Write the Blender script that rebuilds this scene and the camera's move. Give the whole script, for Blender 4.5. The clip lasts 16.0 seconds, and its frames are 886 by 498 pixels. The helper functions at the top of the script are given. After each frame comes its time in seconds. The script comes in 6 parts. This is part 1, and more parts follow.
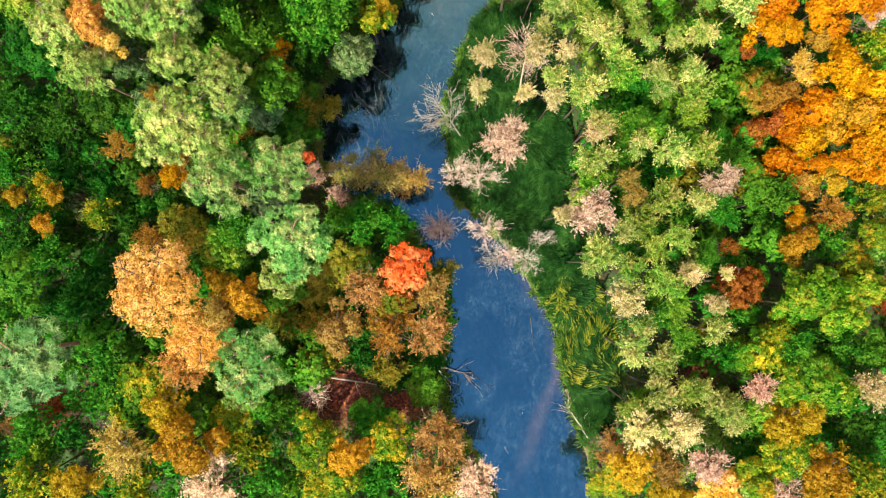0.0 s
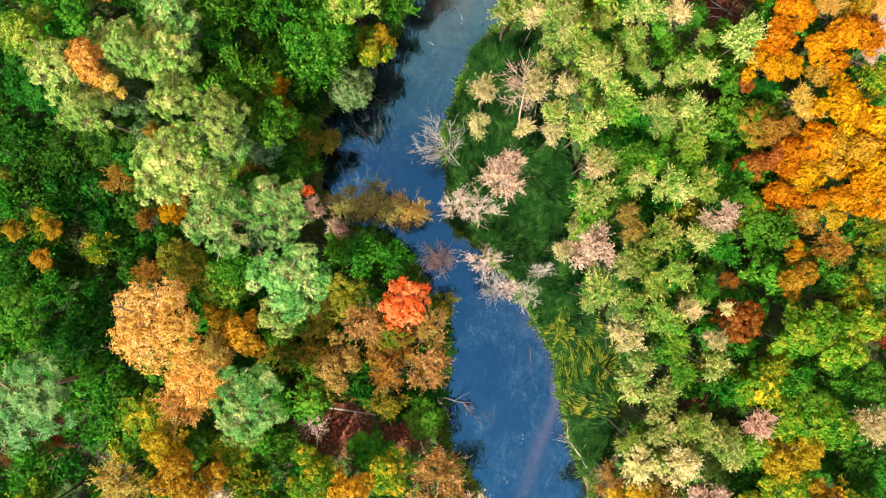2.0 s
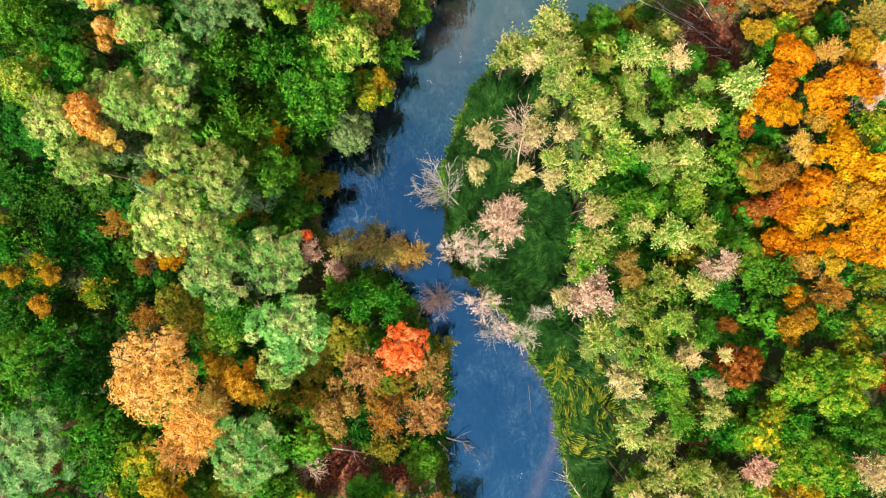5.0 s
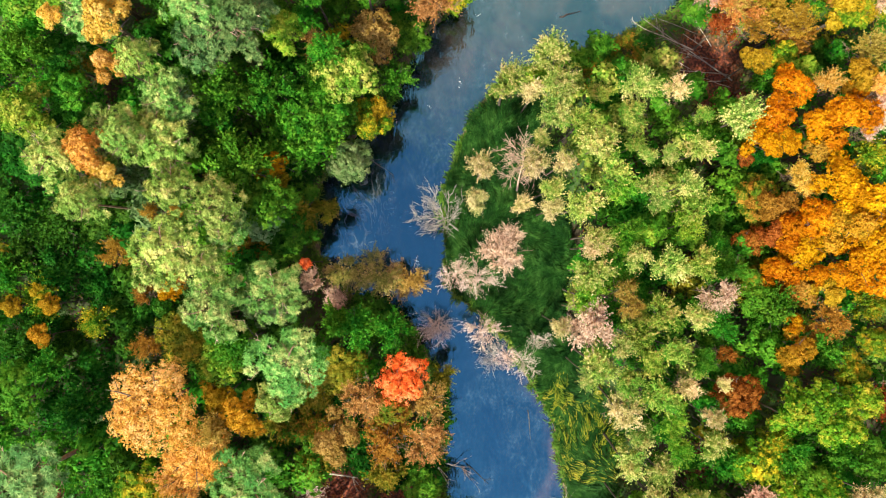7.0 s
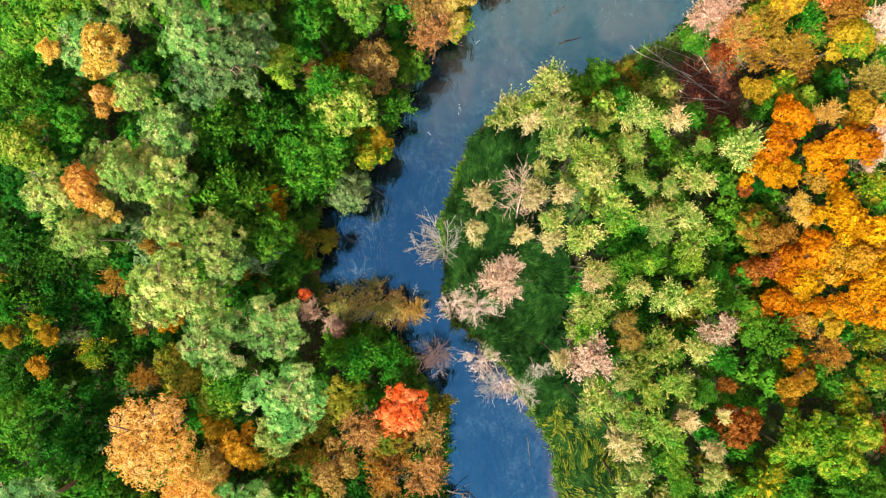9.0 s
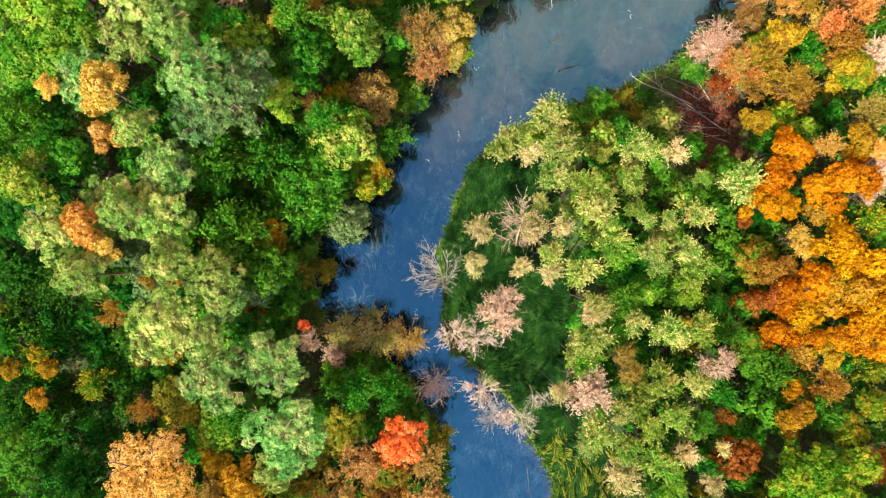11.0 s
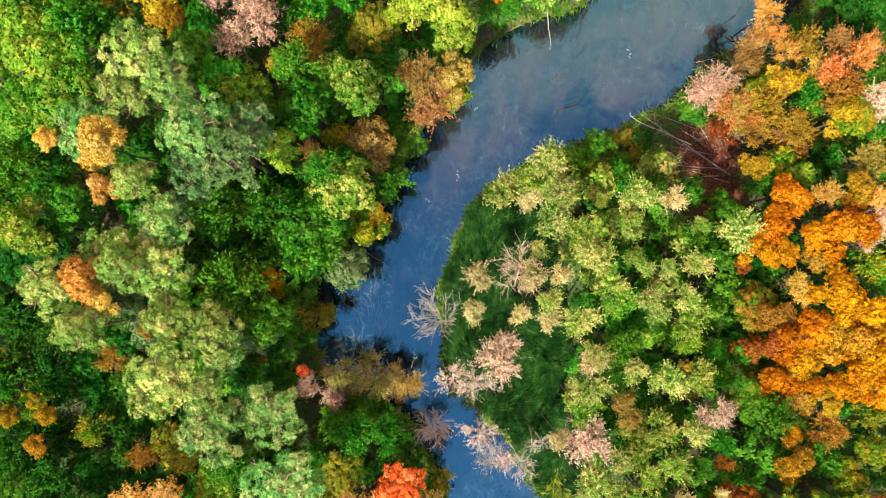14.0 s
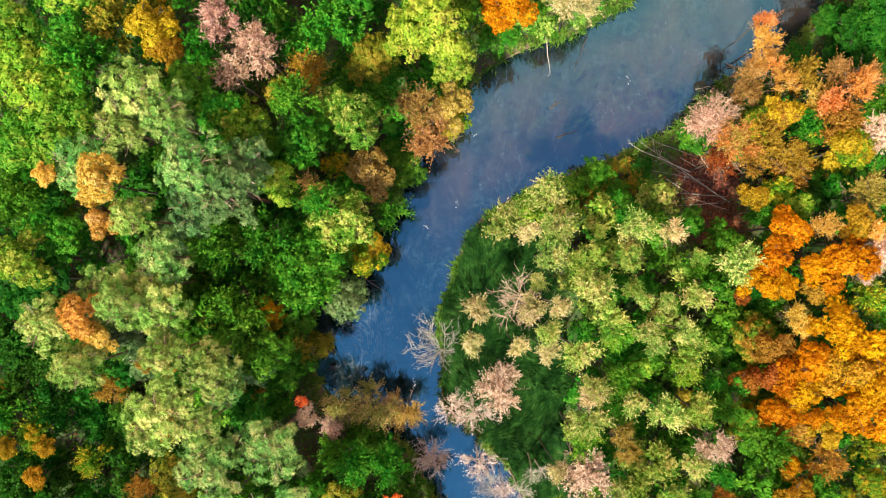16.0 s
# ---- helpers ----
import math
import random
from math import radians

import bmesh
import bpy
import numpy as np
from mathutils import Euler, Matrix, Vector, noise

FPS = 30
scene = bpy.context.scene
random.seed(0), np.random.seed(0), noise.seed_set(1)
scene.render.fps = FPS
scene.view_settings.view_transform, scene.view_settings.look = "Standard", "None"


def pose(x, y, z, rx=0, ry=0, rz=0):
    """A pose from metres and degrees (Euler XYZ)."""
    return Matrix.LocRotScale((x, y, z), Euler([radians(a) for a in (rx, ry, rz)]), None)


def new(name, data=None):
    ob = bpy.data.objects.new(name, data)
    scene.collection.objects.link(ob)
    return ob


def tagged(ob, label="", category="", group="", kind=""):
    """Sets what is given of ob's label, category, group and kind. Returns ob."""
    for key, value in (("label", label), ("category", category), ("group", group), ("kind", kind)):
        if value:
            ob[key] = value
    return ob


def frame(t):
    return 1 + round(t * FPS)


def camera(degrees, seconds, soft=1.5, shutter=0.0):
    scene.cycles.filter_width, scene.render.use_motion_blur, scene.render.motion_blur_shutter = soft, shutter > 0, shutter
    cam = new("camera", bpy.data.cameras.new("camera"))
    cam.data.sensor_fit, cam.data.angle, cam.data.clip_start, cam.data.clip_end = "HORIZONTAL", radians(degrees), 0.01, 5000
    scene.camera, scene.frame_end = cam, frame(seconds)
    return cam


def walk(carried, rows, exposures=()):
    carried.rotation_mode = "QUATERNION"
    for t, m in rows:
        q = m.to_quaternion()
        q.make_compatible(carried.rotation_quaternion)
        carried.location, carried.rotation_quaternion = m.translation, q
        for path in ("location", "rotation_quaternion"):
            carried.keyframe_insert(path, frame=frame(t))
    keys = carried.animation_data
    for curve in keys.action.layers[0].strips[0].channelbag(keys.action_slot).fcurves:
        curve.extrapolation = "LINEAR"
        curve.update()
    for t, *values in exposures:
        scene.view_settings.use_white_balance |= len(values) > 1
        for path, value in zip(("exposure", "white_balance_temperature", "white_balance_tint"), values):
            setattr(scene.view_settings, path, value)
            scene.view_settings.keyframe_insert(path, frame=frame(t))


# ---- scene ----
cam = camera(74.0, 16.0, soft=1.2)
# a drone flying north, looking straight down from 75 m above the water
FLIGHT = [
    (0.0, -0.348, 0.0, 75.117), (1.0, -0.295, 1.942, 75.103), (2.0, -0.247, 3.764, 75.088), (3.0, -0.201, 5.476, 75.073),
    (4.0, -0.158, 7.111, 75.059), (5.0, -0.118, 8.713, 75.044), (6.0, -0.078, 10.315, 75.029), (7.0, -0.039, 11.933, 75.015),
    (8.0, 0.0, 13.602, 75.0), (9.0, 0.039, 15.312, 74.985), (10.0, 0.081, 17.05, 74.971), (11.0, 0.123, 18.788, 74.956),
    (12.0, 0.168, 20.509, 74.941), (13.0, 0.216, 22.188, 74.927), (14.0, 0.269, 23.835, 74.912), (15.0, 0.325, 25.493, 74.897),
    (16.0, 0.387, 27.263, 74.883),
]
walk(cam, [(t, pose(x, y, z, 0.142, 0.322, 0)) for t, x, y, z in FLIGHT])

# ---- light ----
SUN_HEIGHT, SUN_FROM = 45.0, 212.0      # degrees above the horizon; compass bearing it shines from
world = bpy.data.worlds.new("sky")
scene.world = world
world.use_nodes = True
wn, wl = world.node_tree.nodes, world.node_tree.links
wn.clear()
w_out, w_bg, w_sky = wn.new("ShaderNodeOutputWorld"), wn.new("ShaderNodeBackground"), wn.new("ShaderNodeTexSky")
w_sky.sky_type, w_sky.sun_disc = "NISHITA", False
w_sky.sun_elevation, w_sky.sun_rotation = radians(SUN_HEIGHT), radians(SUN_FROM)
w_sky.dust_density, w_sky.ozone_density = 1.0, 1.5
w_co, w_map, w_noise, w_ramp = wn.new("ShaderNodeTexCoord"), wn.new("ShaderNodeMapping"), wn.new("ShaderNodeTexNoise"), wn.new("ShaderNodeValToRGB")
w_map.inputs["Scale"].default_value = (1.0, 1.0, 2.2)
w_noise.inputs["Scale"].default_value, w_noise.inputs["Detail"].default_value = 2.2, 5.0
w_sep, w_add = wn.new("ShaderNodeSeparateXYZ"), wn.new("ShaderNodeMath")
w_add.operation = "MULTIPLY_ADD"
w_add.inputs[1].default_value = 1.1      # more cloud towards the north
wl.new(w_co.outputs["Generated"], w_map.inputs["Vector"])
wl.new(w_map.outputs["Vector"], w_noise.inputs["Vector"])
wl.new(w_co.outputs["Generated"], w_sep.inputs["Vector"])
wl.new(w_sep.outputs["Y"], w_add.inputs[0])
wl.new(w_noise.outputs["Fac"], w_add.inputs[2])
wl.new(w_add.outputs[0], w_ramp.inputs["Fac"])
w_ramp.color_ramp.elements[0].position, w_ramp.color_ramp.elements[1].position = 0.60, 0.90
w_ramp.color_ramp.elements[0].color = (0.12, 0.12, 0.12, 1)
w_ramp.color_ramp.elements[1].color = (0.9, 0.9, 0.9, 1)
w_mix = wn.new("ShaderNodeMix")
w_mix.data_type = "RGBA"
w_mix.inputs["B"].default_value = (6.4, 3.9, 2.7, 1)
wl.new(w_ramp.outputs["Color"], w_mix.inputs["Factor"])
wl.new(w_sky.outputs["Color"], w_mix.inputs["A"])
wl.new(w_mix.outputs["Result"], w_bg.inputs["Color"])
w_bg.inputs["Strength"].default_value = 0.15
wl.new(w_bg.outputs["Background"], w_out.inputs["Surface"])

sun = new("sun", bpy.data.lights.new("sun", "SUN"))
sun.data.energy, sun.data.angle, sun.data.color = 4.15, radians(2.5), (0.97, 0.94, 0.72)
sun.rotation_euler = Euler((radians(90 - SUN_HEIGHT), 0, radians(180 - SUN_FROM)))
scene.view_settings.exposure = 1.19


# ---- materials ----
def material(name):
    m = bpy.data.materials.new(name)
    m.use_nodes = True
    n, l = m.node_tree.nodes, m.node_tree.links
    n.clear()
    return m, n, l, n.new("ShaderNodeOutputMaterial")


def ramp_node(n, stops):
    r = n.new("ShaderNodeValToRGB")
    while len(r.color_ramp.elements) < len(stops):
        r.color_ramp.elements.new(0.5)
    for e, (p, c) in zip(r.color_ramp.elements, stops):
        e.position, e.color = p, (*c, 1)
    return r


def foliage(name, inner, outer, third=None, through_light=0.3, patch=0.9):
    """Leaves: a blend of two or three colours that wanders over the crown, every leaf a little different."""
    m, n, l, out = material(name)
    co, nz, geo, info = n.new("ShaderNodeTexCoord"), n.new("ShaderNodeTexNoise"), n.new("ShaderNodeNewGeometry"), n.new("ShaderNodeObjectInfo")
    shift = n.new("ShaderNodeVectorMath")
    shift.operation = "MULTIPLY_ADD"
    shift.inputs[1].default_value = (37.0, 53.0, 71.0)
    l.new(info.outputs["Random"], shift.inputs[0])
    l.new(co.outputs["Object"], shift.inputs[2])
    nz.inputs["Scale"].default_value, nz.inputs["Detail"].default_value = patch, 2.0
    l.new(shift.outputs[0], nz.inputs["Vector"])
    tufts, both = n.new("ShaderNodeTexNoise"), n.new("ShaderNodeMath")
    tufts.inputs["Scale"].default_value, tufts.inputs["Detail"].default_value = patch * 3.2, 1.0
    l.new(shift.outputs[0], tufts.inputs["Vector"])
    both.operation = "MULTIPLY_ADD"
    both.inputs[1].default_value = 0.7
    l.new(tufts.outputs["Fac"], both.inputs[0])
    l.new(nz.outputs["Fac"], both.inputs[2])
    mixv = n.new("ShaderNodeMath")
    mixv.operation = "MULTIPLY_ADD"
    mixv.inputs[1].default_value = 0.24
    l.new(geo.outputs["Random Per Island"], mixv.inputs[0])
    # colour shift from the mesh: autumn change, plus light painted on clump tops
    leaf_tone, toned = n.new("ShaderNodeAttribute"), n.new("ShaderNodeMath")
    leaf_tone.attribute_name, toned.operation = "turned_and_lit", "MULTIPLY_ADD"
    toned.inputs[1].default_value = 0.55
    l.new(leaf_tone.outputs["Fac"], toned.inputs[0])
    l.new(both.outputs[0], toned.inputs[2])
    l.new(toned.outputs[0], mixv.inputs[2])
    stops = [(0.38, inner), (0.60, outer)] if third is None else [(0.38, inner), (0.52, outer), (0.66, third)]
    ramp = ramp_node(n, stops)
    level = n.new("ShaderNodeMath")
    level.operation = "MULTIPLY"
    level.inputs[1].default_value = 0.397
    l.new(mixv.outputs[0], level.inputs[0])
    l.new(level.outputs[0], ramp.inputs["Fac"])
    hsv = n.new("ShaderNodeHueSaturation")
    vary = n.new("ShaderNodeMapRange")
    vary.inputs["To Min"].default_value, vary.inputs["To Max"].default_value = 0.8, 1.2
    l.new(info.outputs["Random"], vary.inputs["Value"])
    leaf_by_leaf, both_ways = n.new("ShaderNodeMapRange"), n.new("ShaderNodeMath")
    leaf_by_leaf.inputs["To Min"].default_value, leaf_by_leaf.inputs["To Max"].default_value = 0.84, 1.16
    l.new(geo.outputs["Random Per Island"], leaf_by_leaf.inputs["Value"])
    both_ways.operation = "MULTIPLY"
    l.new(vary.outputs[0], both_ways.inputs[0])
    l.new(leaf_by_leaf.outputs[0], both_ways.inputs[1])
    l.new(both_ways.outputs[0], hsv.inputs["Value"])
    hue = n.new("ShaderNodeMapRange")
    hue.inputs["To Min"].default_value, hue.inputs["To Max"].default_value = 0.482, 0.518
    fract = n.new("ShaderNodeMath")
    fract.operation = "MULTIPLY"
    fract.inputs[1].default_value = 7.13
    wrap = n.new("ShaderNodeMath")
    wrap.operation = "FRACT"
    l.new(info.outputs["Random"], fract.inputs[0])
    l.new(fract.outputs[0], wrap.inputs[0])
    l.new(wrap.outputs[0], hue.inputs["Value"])
    l.new(hue.outputs[0], hsv.inputs["Hue"])
    l.new(ramp.outputs["Color"], hsv.inputs["Color"])
    body, glow, mix = n.new("ShaderNodeBsdfPrincipled"), n.new("ShaderNodeBsdfTranslucent"), n.new("ShaderNodeMixShader")
    body.inputs["Roughness"].default_value = 0.6
    body.inputs["Specular IOR Level"].default_value = 0.06
    mix.inputs[0].default_value = through_light
    l.new(hsv.outputs["Color"], body.inputs["Base Color"])
    l.new(hsv.outputs["Color"], glow.inputs["Color"])
    l.new(body.outputs[0], mix.inputs[1])
    l.new(glow.outputs[0], mix.inputs[2])
    l.new(mix.outputs[0], out.inputs["Surface"])
    return m


def rough(name, stops, scale=2.0, fine=18.0, bump=0.4, roughness=0.9):
    """Bark, wood, stone and soil: two scales of noise through a ramp of colours, with relief."""
    m, n, l, out = material(name)
    co, a, b = n.new("ShaderNodeTexCoord"), n.new("ShaderNodeTexNoise"), n.new("ShaderNodeTexNoise")
    a.inputs["Scale"].default_value, a.inputs["Detail"].default_value = scale, 4.0
    b.inputs["Scale"].default_value, b.inputs["Detail"].default_value = fine, 3.0
    mixv = n.new("ShaderNodeMix")
    mixv.inputs["Factor"].default_value = 0.4
    for t in (a, b):
        l.new(co.outputs["Object"], t.inputs["Vector"])
    l.new(a.outputs["Fac"], mixv.inputs["A"])
    l.new(b.outputs["Fac"], mixv.inputs["B"])
    ramp = ramp_node(n, stops)
    l.new(mixv.outputs["Result"], ramp.inputs["Fac"])
    s, bp = n.new("ShaderNodeBsdfPrincipled"), n.new("ShaderNodeBump")
    s.inputs["Roughness"].default_value = roughness
    bp.inputs["Strength"].default_value, bp.inputs["Distance"].default_value = bump, 0.05
    l.new(b.outputs["Fac"], bp.inputs["Height"])
    l.new(bp.outputs["Normal"], s.inputs["Normal"])
    l.new(ramp.outputs["Color"], s.inputs["Base Color"])
    l.new(s.outputs[0], out.inputs["Surface"])
    return m


LEAF = {
    "mauve": foliage("dry_mauve_leaves", (0.34, 0.20, 0.13), (0.54, 0.33, 0.24), (0.68, 0.47, 0.36), 0.3, 0.5),
    "khaki": foliage("khaki_leaves", (0.13, 0.16, 0.03), (0.27, 0.25, 0.06), (0.48, 0.34, 0.13), 0.35, 0.5),
    "pine_deep": foliage("dark_pine_needles", (0.050, 0.150, 0.038), (0.115, 0.24, 0.068), (0.27, 0.36, 0.125), 0.2, 0.5),
    "coral": foliage("coral_leaves", (0.42, 0.15, 0.025), (0.66, 0.30, 0.06), (0.80, 0.46, 0.16), 0.4, 0.5),
    "pale_oak": foliage("pale_tipped_oak_leaves", (0.05, 0.19, 0.010), (0.16, 0.32, 0.03), (0.54, 0.52, 0.12), 0.4, 0.6),
    "blush": foliage("pale_dry_buds", (0.36, 0.25, 0.20), (0.56, 0.43, 0.36), (0.70, 0.58, 0.50), 0.2, 0.5),
    "amber": foliage("amber_leaves", (0.19, 0.095, 0.010), (0.36, 0.19, 0.022), (0.50, 0.31, 0.05), 0.4, 0.5),
    "peach": foliage("peach_leaves", (0.54, 0.29, 0.03), (0.82, 0.52, 0.11), (0.90, 0.64, 0.26), 0.4, 0.5),
    "pine": foliage("pine_needles", (0.115, 0.25, 0.036), (0.27, 0.40, 0.080), (0.57, 0.54, 0.18), 0.25, 0.5),
    "pine_blue": foliage("blue_pine_needles", (0.070, 0.215, 0.038), (0.175, 0.345, 0.075), (0.47, 0.48, 0.17), 0.25, 0.5),
    "green": foliage("green_leaves", (0.018, 0.118, 0.008), (0.055, 0.225, 0.013), (0.135, 0.31, 0.025), 0.4, 0.5),
    # a dark green variety, also darkened to hold the shade in parts of the wood
    "deep": foliage("deep_and_shaded_green_leaves", (0.009, 0.062, 0.005), (0.025, 0.122, 0.008), (0.064, 0.185, 0.016), 0.4, 0.5),
    "grey_green": foliage("grey_green_leaves", (0.06, 0.158, 0.045), (0.135, 0.247, 0.075), (0.24, 0.315, 0.135), 0.35, 0.5),
    "lime": foliage("lime_leaves", (0.045, 0.205, 0.010), (0.14, 0.34, 0.022), (0.36, 0.44, 0.05), 0.4, 0.5),
    "yellow_oak": foliage("yellow_tipped_oak_leaves", (0.030, 0.165, 0.007), (0.125, 0.31, 0.014), (0.46, 0.44, 0.04), 0.4, 0.6),
    "oak": foliage("turning_oak_leaves", (0.08, 0.24, 0.011), (0.25, 0.39, 0.03), (0.55, 0.52, 0.085), 0.4, 0.5),
    "willow": foliage("willow_leaves", (0.075, 0.25, 0.020), (0.24, 0.375, 0.050), (0.54, 0.47, 0.13), 0.35, 0.5),
    "sallow": foliage("pale_willow_leaves", (0.10, 0.275, 0.030), (0.32, 0.415, 0.085), (0.70, 0.57, 0.24), 0.35, 0.5),
    "cream": foliage("cream_leaves", (0.26, 0.31, 0.08), (0.60, 0.51, 0.22), (0.82, 0.65, 0.39), 0.35, 0.5),
    "pink": foliage("dry_pinkish_leaves", (0.42, 0.26, 0.17), (0.62, 0.43, 0.31), (0.76, 0.58, 0.45), 0.3, 0.5),
    "tan": foliage("dry_tan_leaves", (0.26, 0.18, 0.025), (0.42, 0.30, 0.06), (0.55, 0.40, 0.11), 0.35, 0.5),
    "olive": foliage("olive_leaves", (0.08, 0.13, 0.01), (0.2, 0.21, 0.016), (0.36, 0.26, 0.03), 0.35, 0.5),
    "brown": foliage("brown_leaves", (0.20, 0.110, 0.022), (0.38, 0.21, 0.055), (0.56, 0.345, 0.12), 0.35, 0.5),
    "yellow": foliage("yellow_leaves", (0.22, 0.165, 0.008), (0.47, 0.30, 0.014), (0.62, 0.42, 0.035), 0.4, 0.5),
    "gold": foliage("golden_leaves", (0.33, 0.100, 0.002), (0.55, 0.225, 0.003), (0.67, 0.37, 0.008), 0.4, 0.5),
    "orange": foliage("orange_leaves", (0.50, 0.27, 0.03), (0.72, 0.44, 0.08), (0.84, 0.60, 0.20), 0.4, 0.5),
    "rust": foliage("rust_leaves", (0.12, 0.028, 0.005), (0.27, 0.066, 0.011), (0.44, 0.15, 0.032), 0.35, 0.5),
    "red": foliage("scarlet_leaves", (0.7, 0.085, 0.015), (0.85, 0.2, 0.04), (0.92, 0.36, 0.13), 0.4, 0.5),
    "green_gold": foliage("green_and_gold_leaves", (0.0375, 0.173, 0.0075), (0.165, 0.285, 0.015), (0.6, 0.405, 0.0225), 0.4, 0.5),
    "green_rust": foliage("green_and_rust_leaves", (0.0375, 0.143, 0.0075), (0.15, 0.188, 0.0135), (0.435, 0.18, 0.0263), 0.35, 0.5),
}
BARK = rough("grey_brown_bark", [(0.3, (0.035, 0.027, 0.02)), (0.7, (0.12, 0.09, 0.07))], 1.5, 14.0)
PINE_BARK = rough("orange_pine_bark", [(0.3, (0.10, 0.06, 0.035)), (0.7, (0.26, 0.16, 0.10))], 1.5, 14.0)
PINE_BOUGH = rough("pale_pinkish_pine_boughs", [(0.3, (0.26, 0.16, 0.11)), (0.7, (0.58, 0.42, 0.32))], 1.5, 14.0)
PALE_BARK = rough("bleached_wood", [(0.3, (0.30, 0.25, 0.20)), (0.7, (0.66, 0.58, 0.50))], 1.5, 14.0)
TWIG_BARK = rough("brown_twigs", [(0.3, (0.13, 0.085, 0.055)), (0.7, (0.30, 0.21, 0.15))], 1.5, 14.0)
GREY_BARK = rough("grey_dead_wood", [(0.3, (0.16, 0.14, 0.12)), (0.7, (0.42, 0.38, 0.33))], 1.5, 14.0)
PINK_BARK = rough("dry_pinkish_twigs", [(0.3, (0.36, 0.24, 0.17)), (0.7, (0.66, 0.48, 0.38))], 1.5, 14.0)
RED_WOOD = rough("rotten_red_wood", [(0.3, (0.16, 0.05, 0.03)), (0.7, (0.42, 0.15, 0.09))], 2.0, 14.0)
DARK_WOOD = rough("wet_dark_wood", [(0.3, (0.03, 0.024, 0.02)), (0.7, (0.13, 0.10, 0.08))], 2.0, 14.0, 0.5, 0.6)
STONE = rough("mossy_stone", [(0.35, (0.012, 0.03, 0.008)), (0.65, (0.055, 0.055, 0.04))], 3.0, 20.0)
# reed green darkened to hold the meadow's shade; the yellow one paints its sunlit spot
REED = foliage("reed_blades", (0.005, 0.028, 0.006), (0.014, 0.062, 0.010), (0.05, 0.14, 0.025), 0.25, 0.35)
SUNLIT_REED = foliage("sunlit_yellow_reed_blades", (0.08, 0.15, 0.010), (0.26, 0.28, 0.025), (0.46, 0.34, 0.05), 0.25, 0.6)
HERB = foliage("herbs_and_moss", (0.025, 0.08, 0.01), (0.07, 0.19, 0.02), (0.20, 0.26, 0.05), 0.25, 0.25)
LITTER = foliage("fallen_leaves", (0.05, 0.016, 0.010), (0.17, 0.042, 0.020), (0.40, 0.12, 0.05), 0.1, 0.3)


def soil_material():
    """Forest floor: dark humus and moss, red-brown leaf litter where the mesh says so, mud by the water."""
    m, n, l, out = material("forest_floor")
    co, a, b = n.new("ShaderNodeTexCoord"), n.new("ShaderNodeTexNoise"), n.new("ShaderNodeTexNoise")
    a.inputs["Scale"].default_value, a.inputs["Detail"].default_value = 0.25, 5.0
    b.inputs["Scale"].default_value, b.inputs["Detail"].default_value = 3.5, 5.0
    for t in (a, b):
        l.new(co.outputs["Object"], t.inputs["Vector"])
    moss = ramp_node(n, [(0.40, (0.045, 0.035, 0.02)), (0.56, (0.04, 0.085, 0.018)), (0.75, (0.07, 0.12, 0.03))])
    l.new(a.outputs["Fac"], moss.inputs["Fac"])
    litter = ramp_node(n, [(0.38, (0.03, 0.010, 0.008)), (0.52, (0.13, 0.032, 0.018)), (0.68, (0.34, 0.09, 0.045))])
    l.new(b.outputs["Fac"], litter.inputs["Fac"])
    mud = ramp_node(n, [(0.35, (0.09, 0.06, 0.035)), (0.7, (0.30, 0.20, 0.12))])
    l.new(b.outputs["Fac"], mud.inputs["Fac"])
    at_l, at_m = n.new("ShaderNodeAttribute"), n.new("ShaderNodeAttribute")
    at_l.attribute_name, at_m.attribute_name = "litter", "mud"
    m1, m2 = n.new("ShaderNodeMix"), n.new("ShaderNodeMix")
    m1.data_type = m2.data_type = "RGBA"
    l.new(at_l.outputs["Fac"], m1.inputs["Factor"])
    l.new(moss.outputs["Color"], m1.inputs["A"])
    l.new(litter.outputs["Color"], m1.inputs["B"])
    l.new(at_m.outputs["Fac"], m2.inputs["Factor"])
    l.new(m1.outputs["Result"], m2.inputs["A"])
    l.new(mud.outputs["Color"], m2.inputs["B"])
    s, bp = n.new("ShaderNodeBsdfPrincipled"), n.new("ShaderNodeBump")
    s.inputs["Roughness"].default_value = 0.95
    bp.inputs["Strength"].default_value, bp.inputs["Distance"].default_value = 0.6, 0.12
    l.new(b.outputs["Fac"], bp.inputs["Height"])
    l.new(bp.outputs["Normal"], s.inputs["Normal"])
    l.new(m2.outputs["Result"], s.inputs["Base Color"])
    l.new(s.outputs[0], out.inputs["Surface"])
    return m


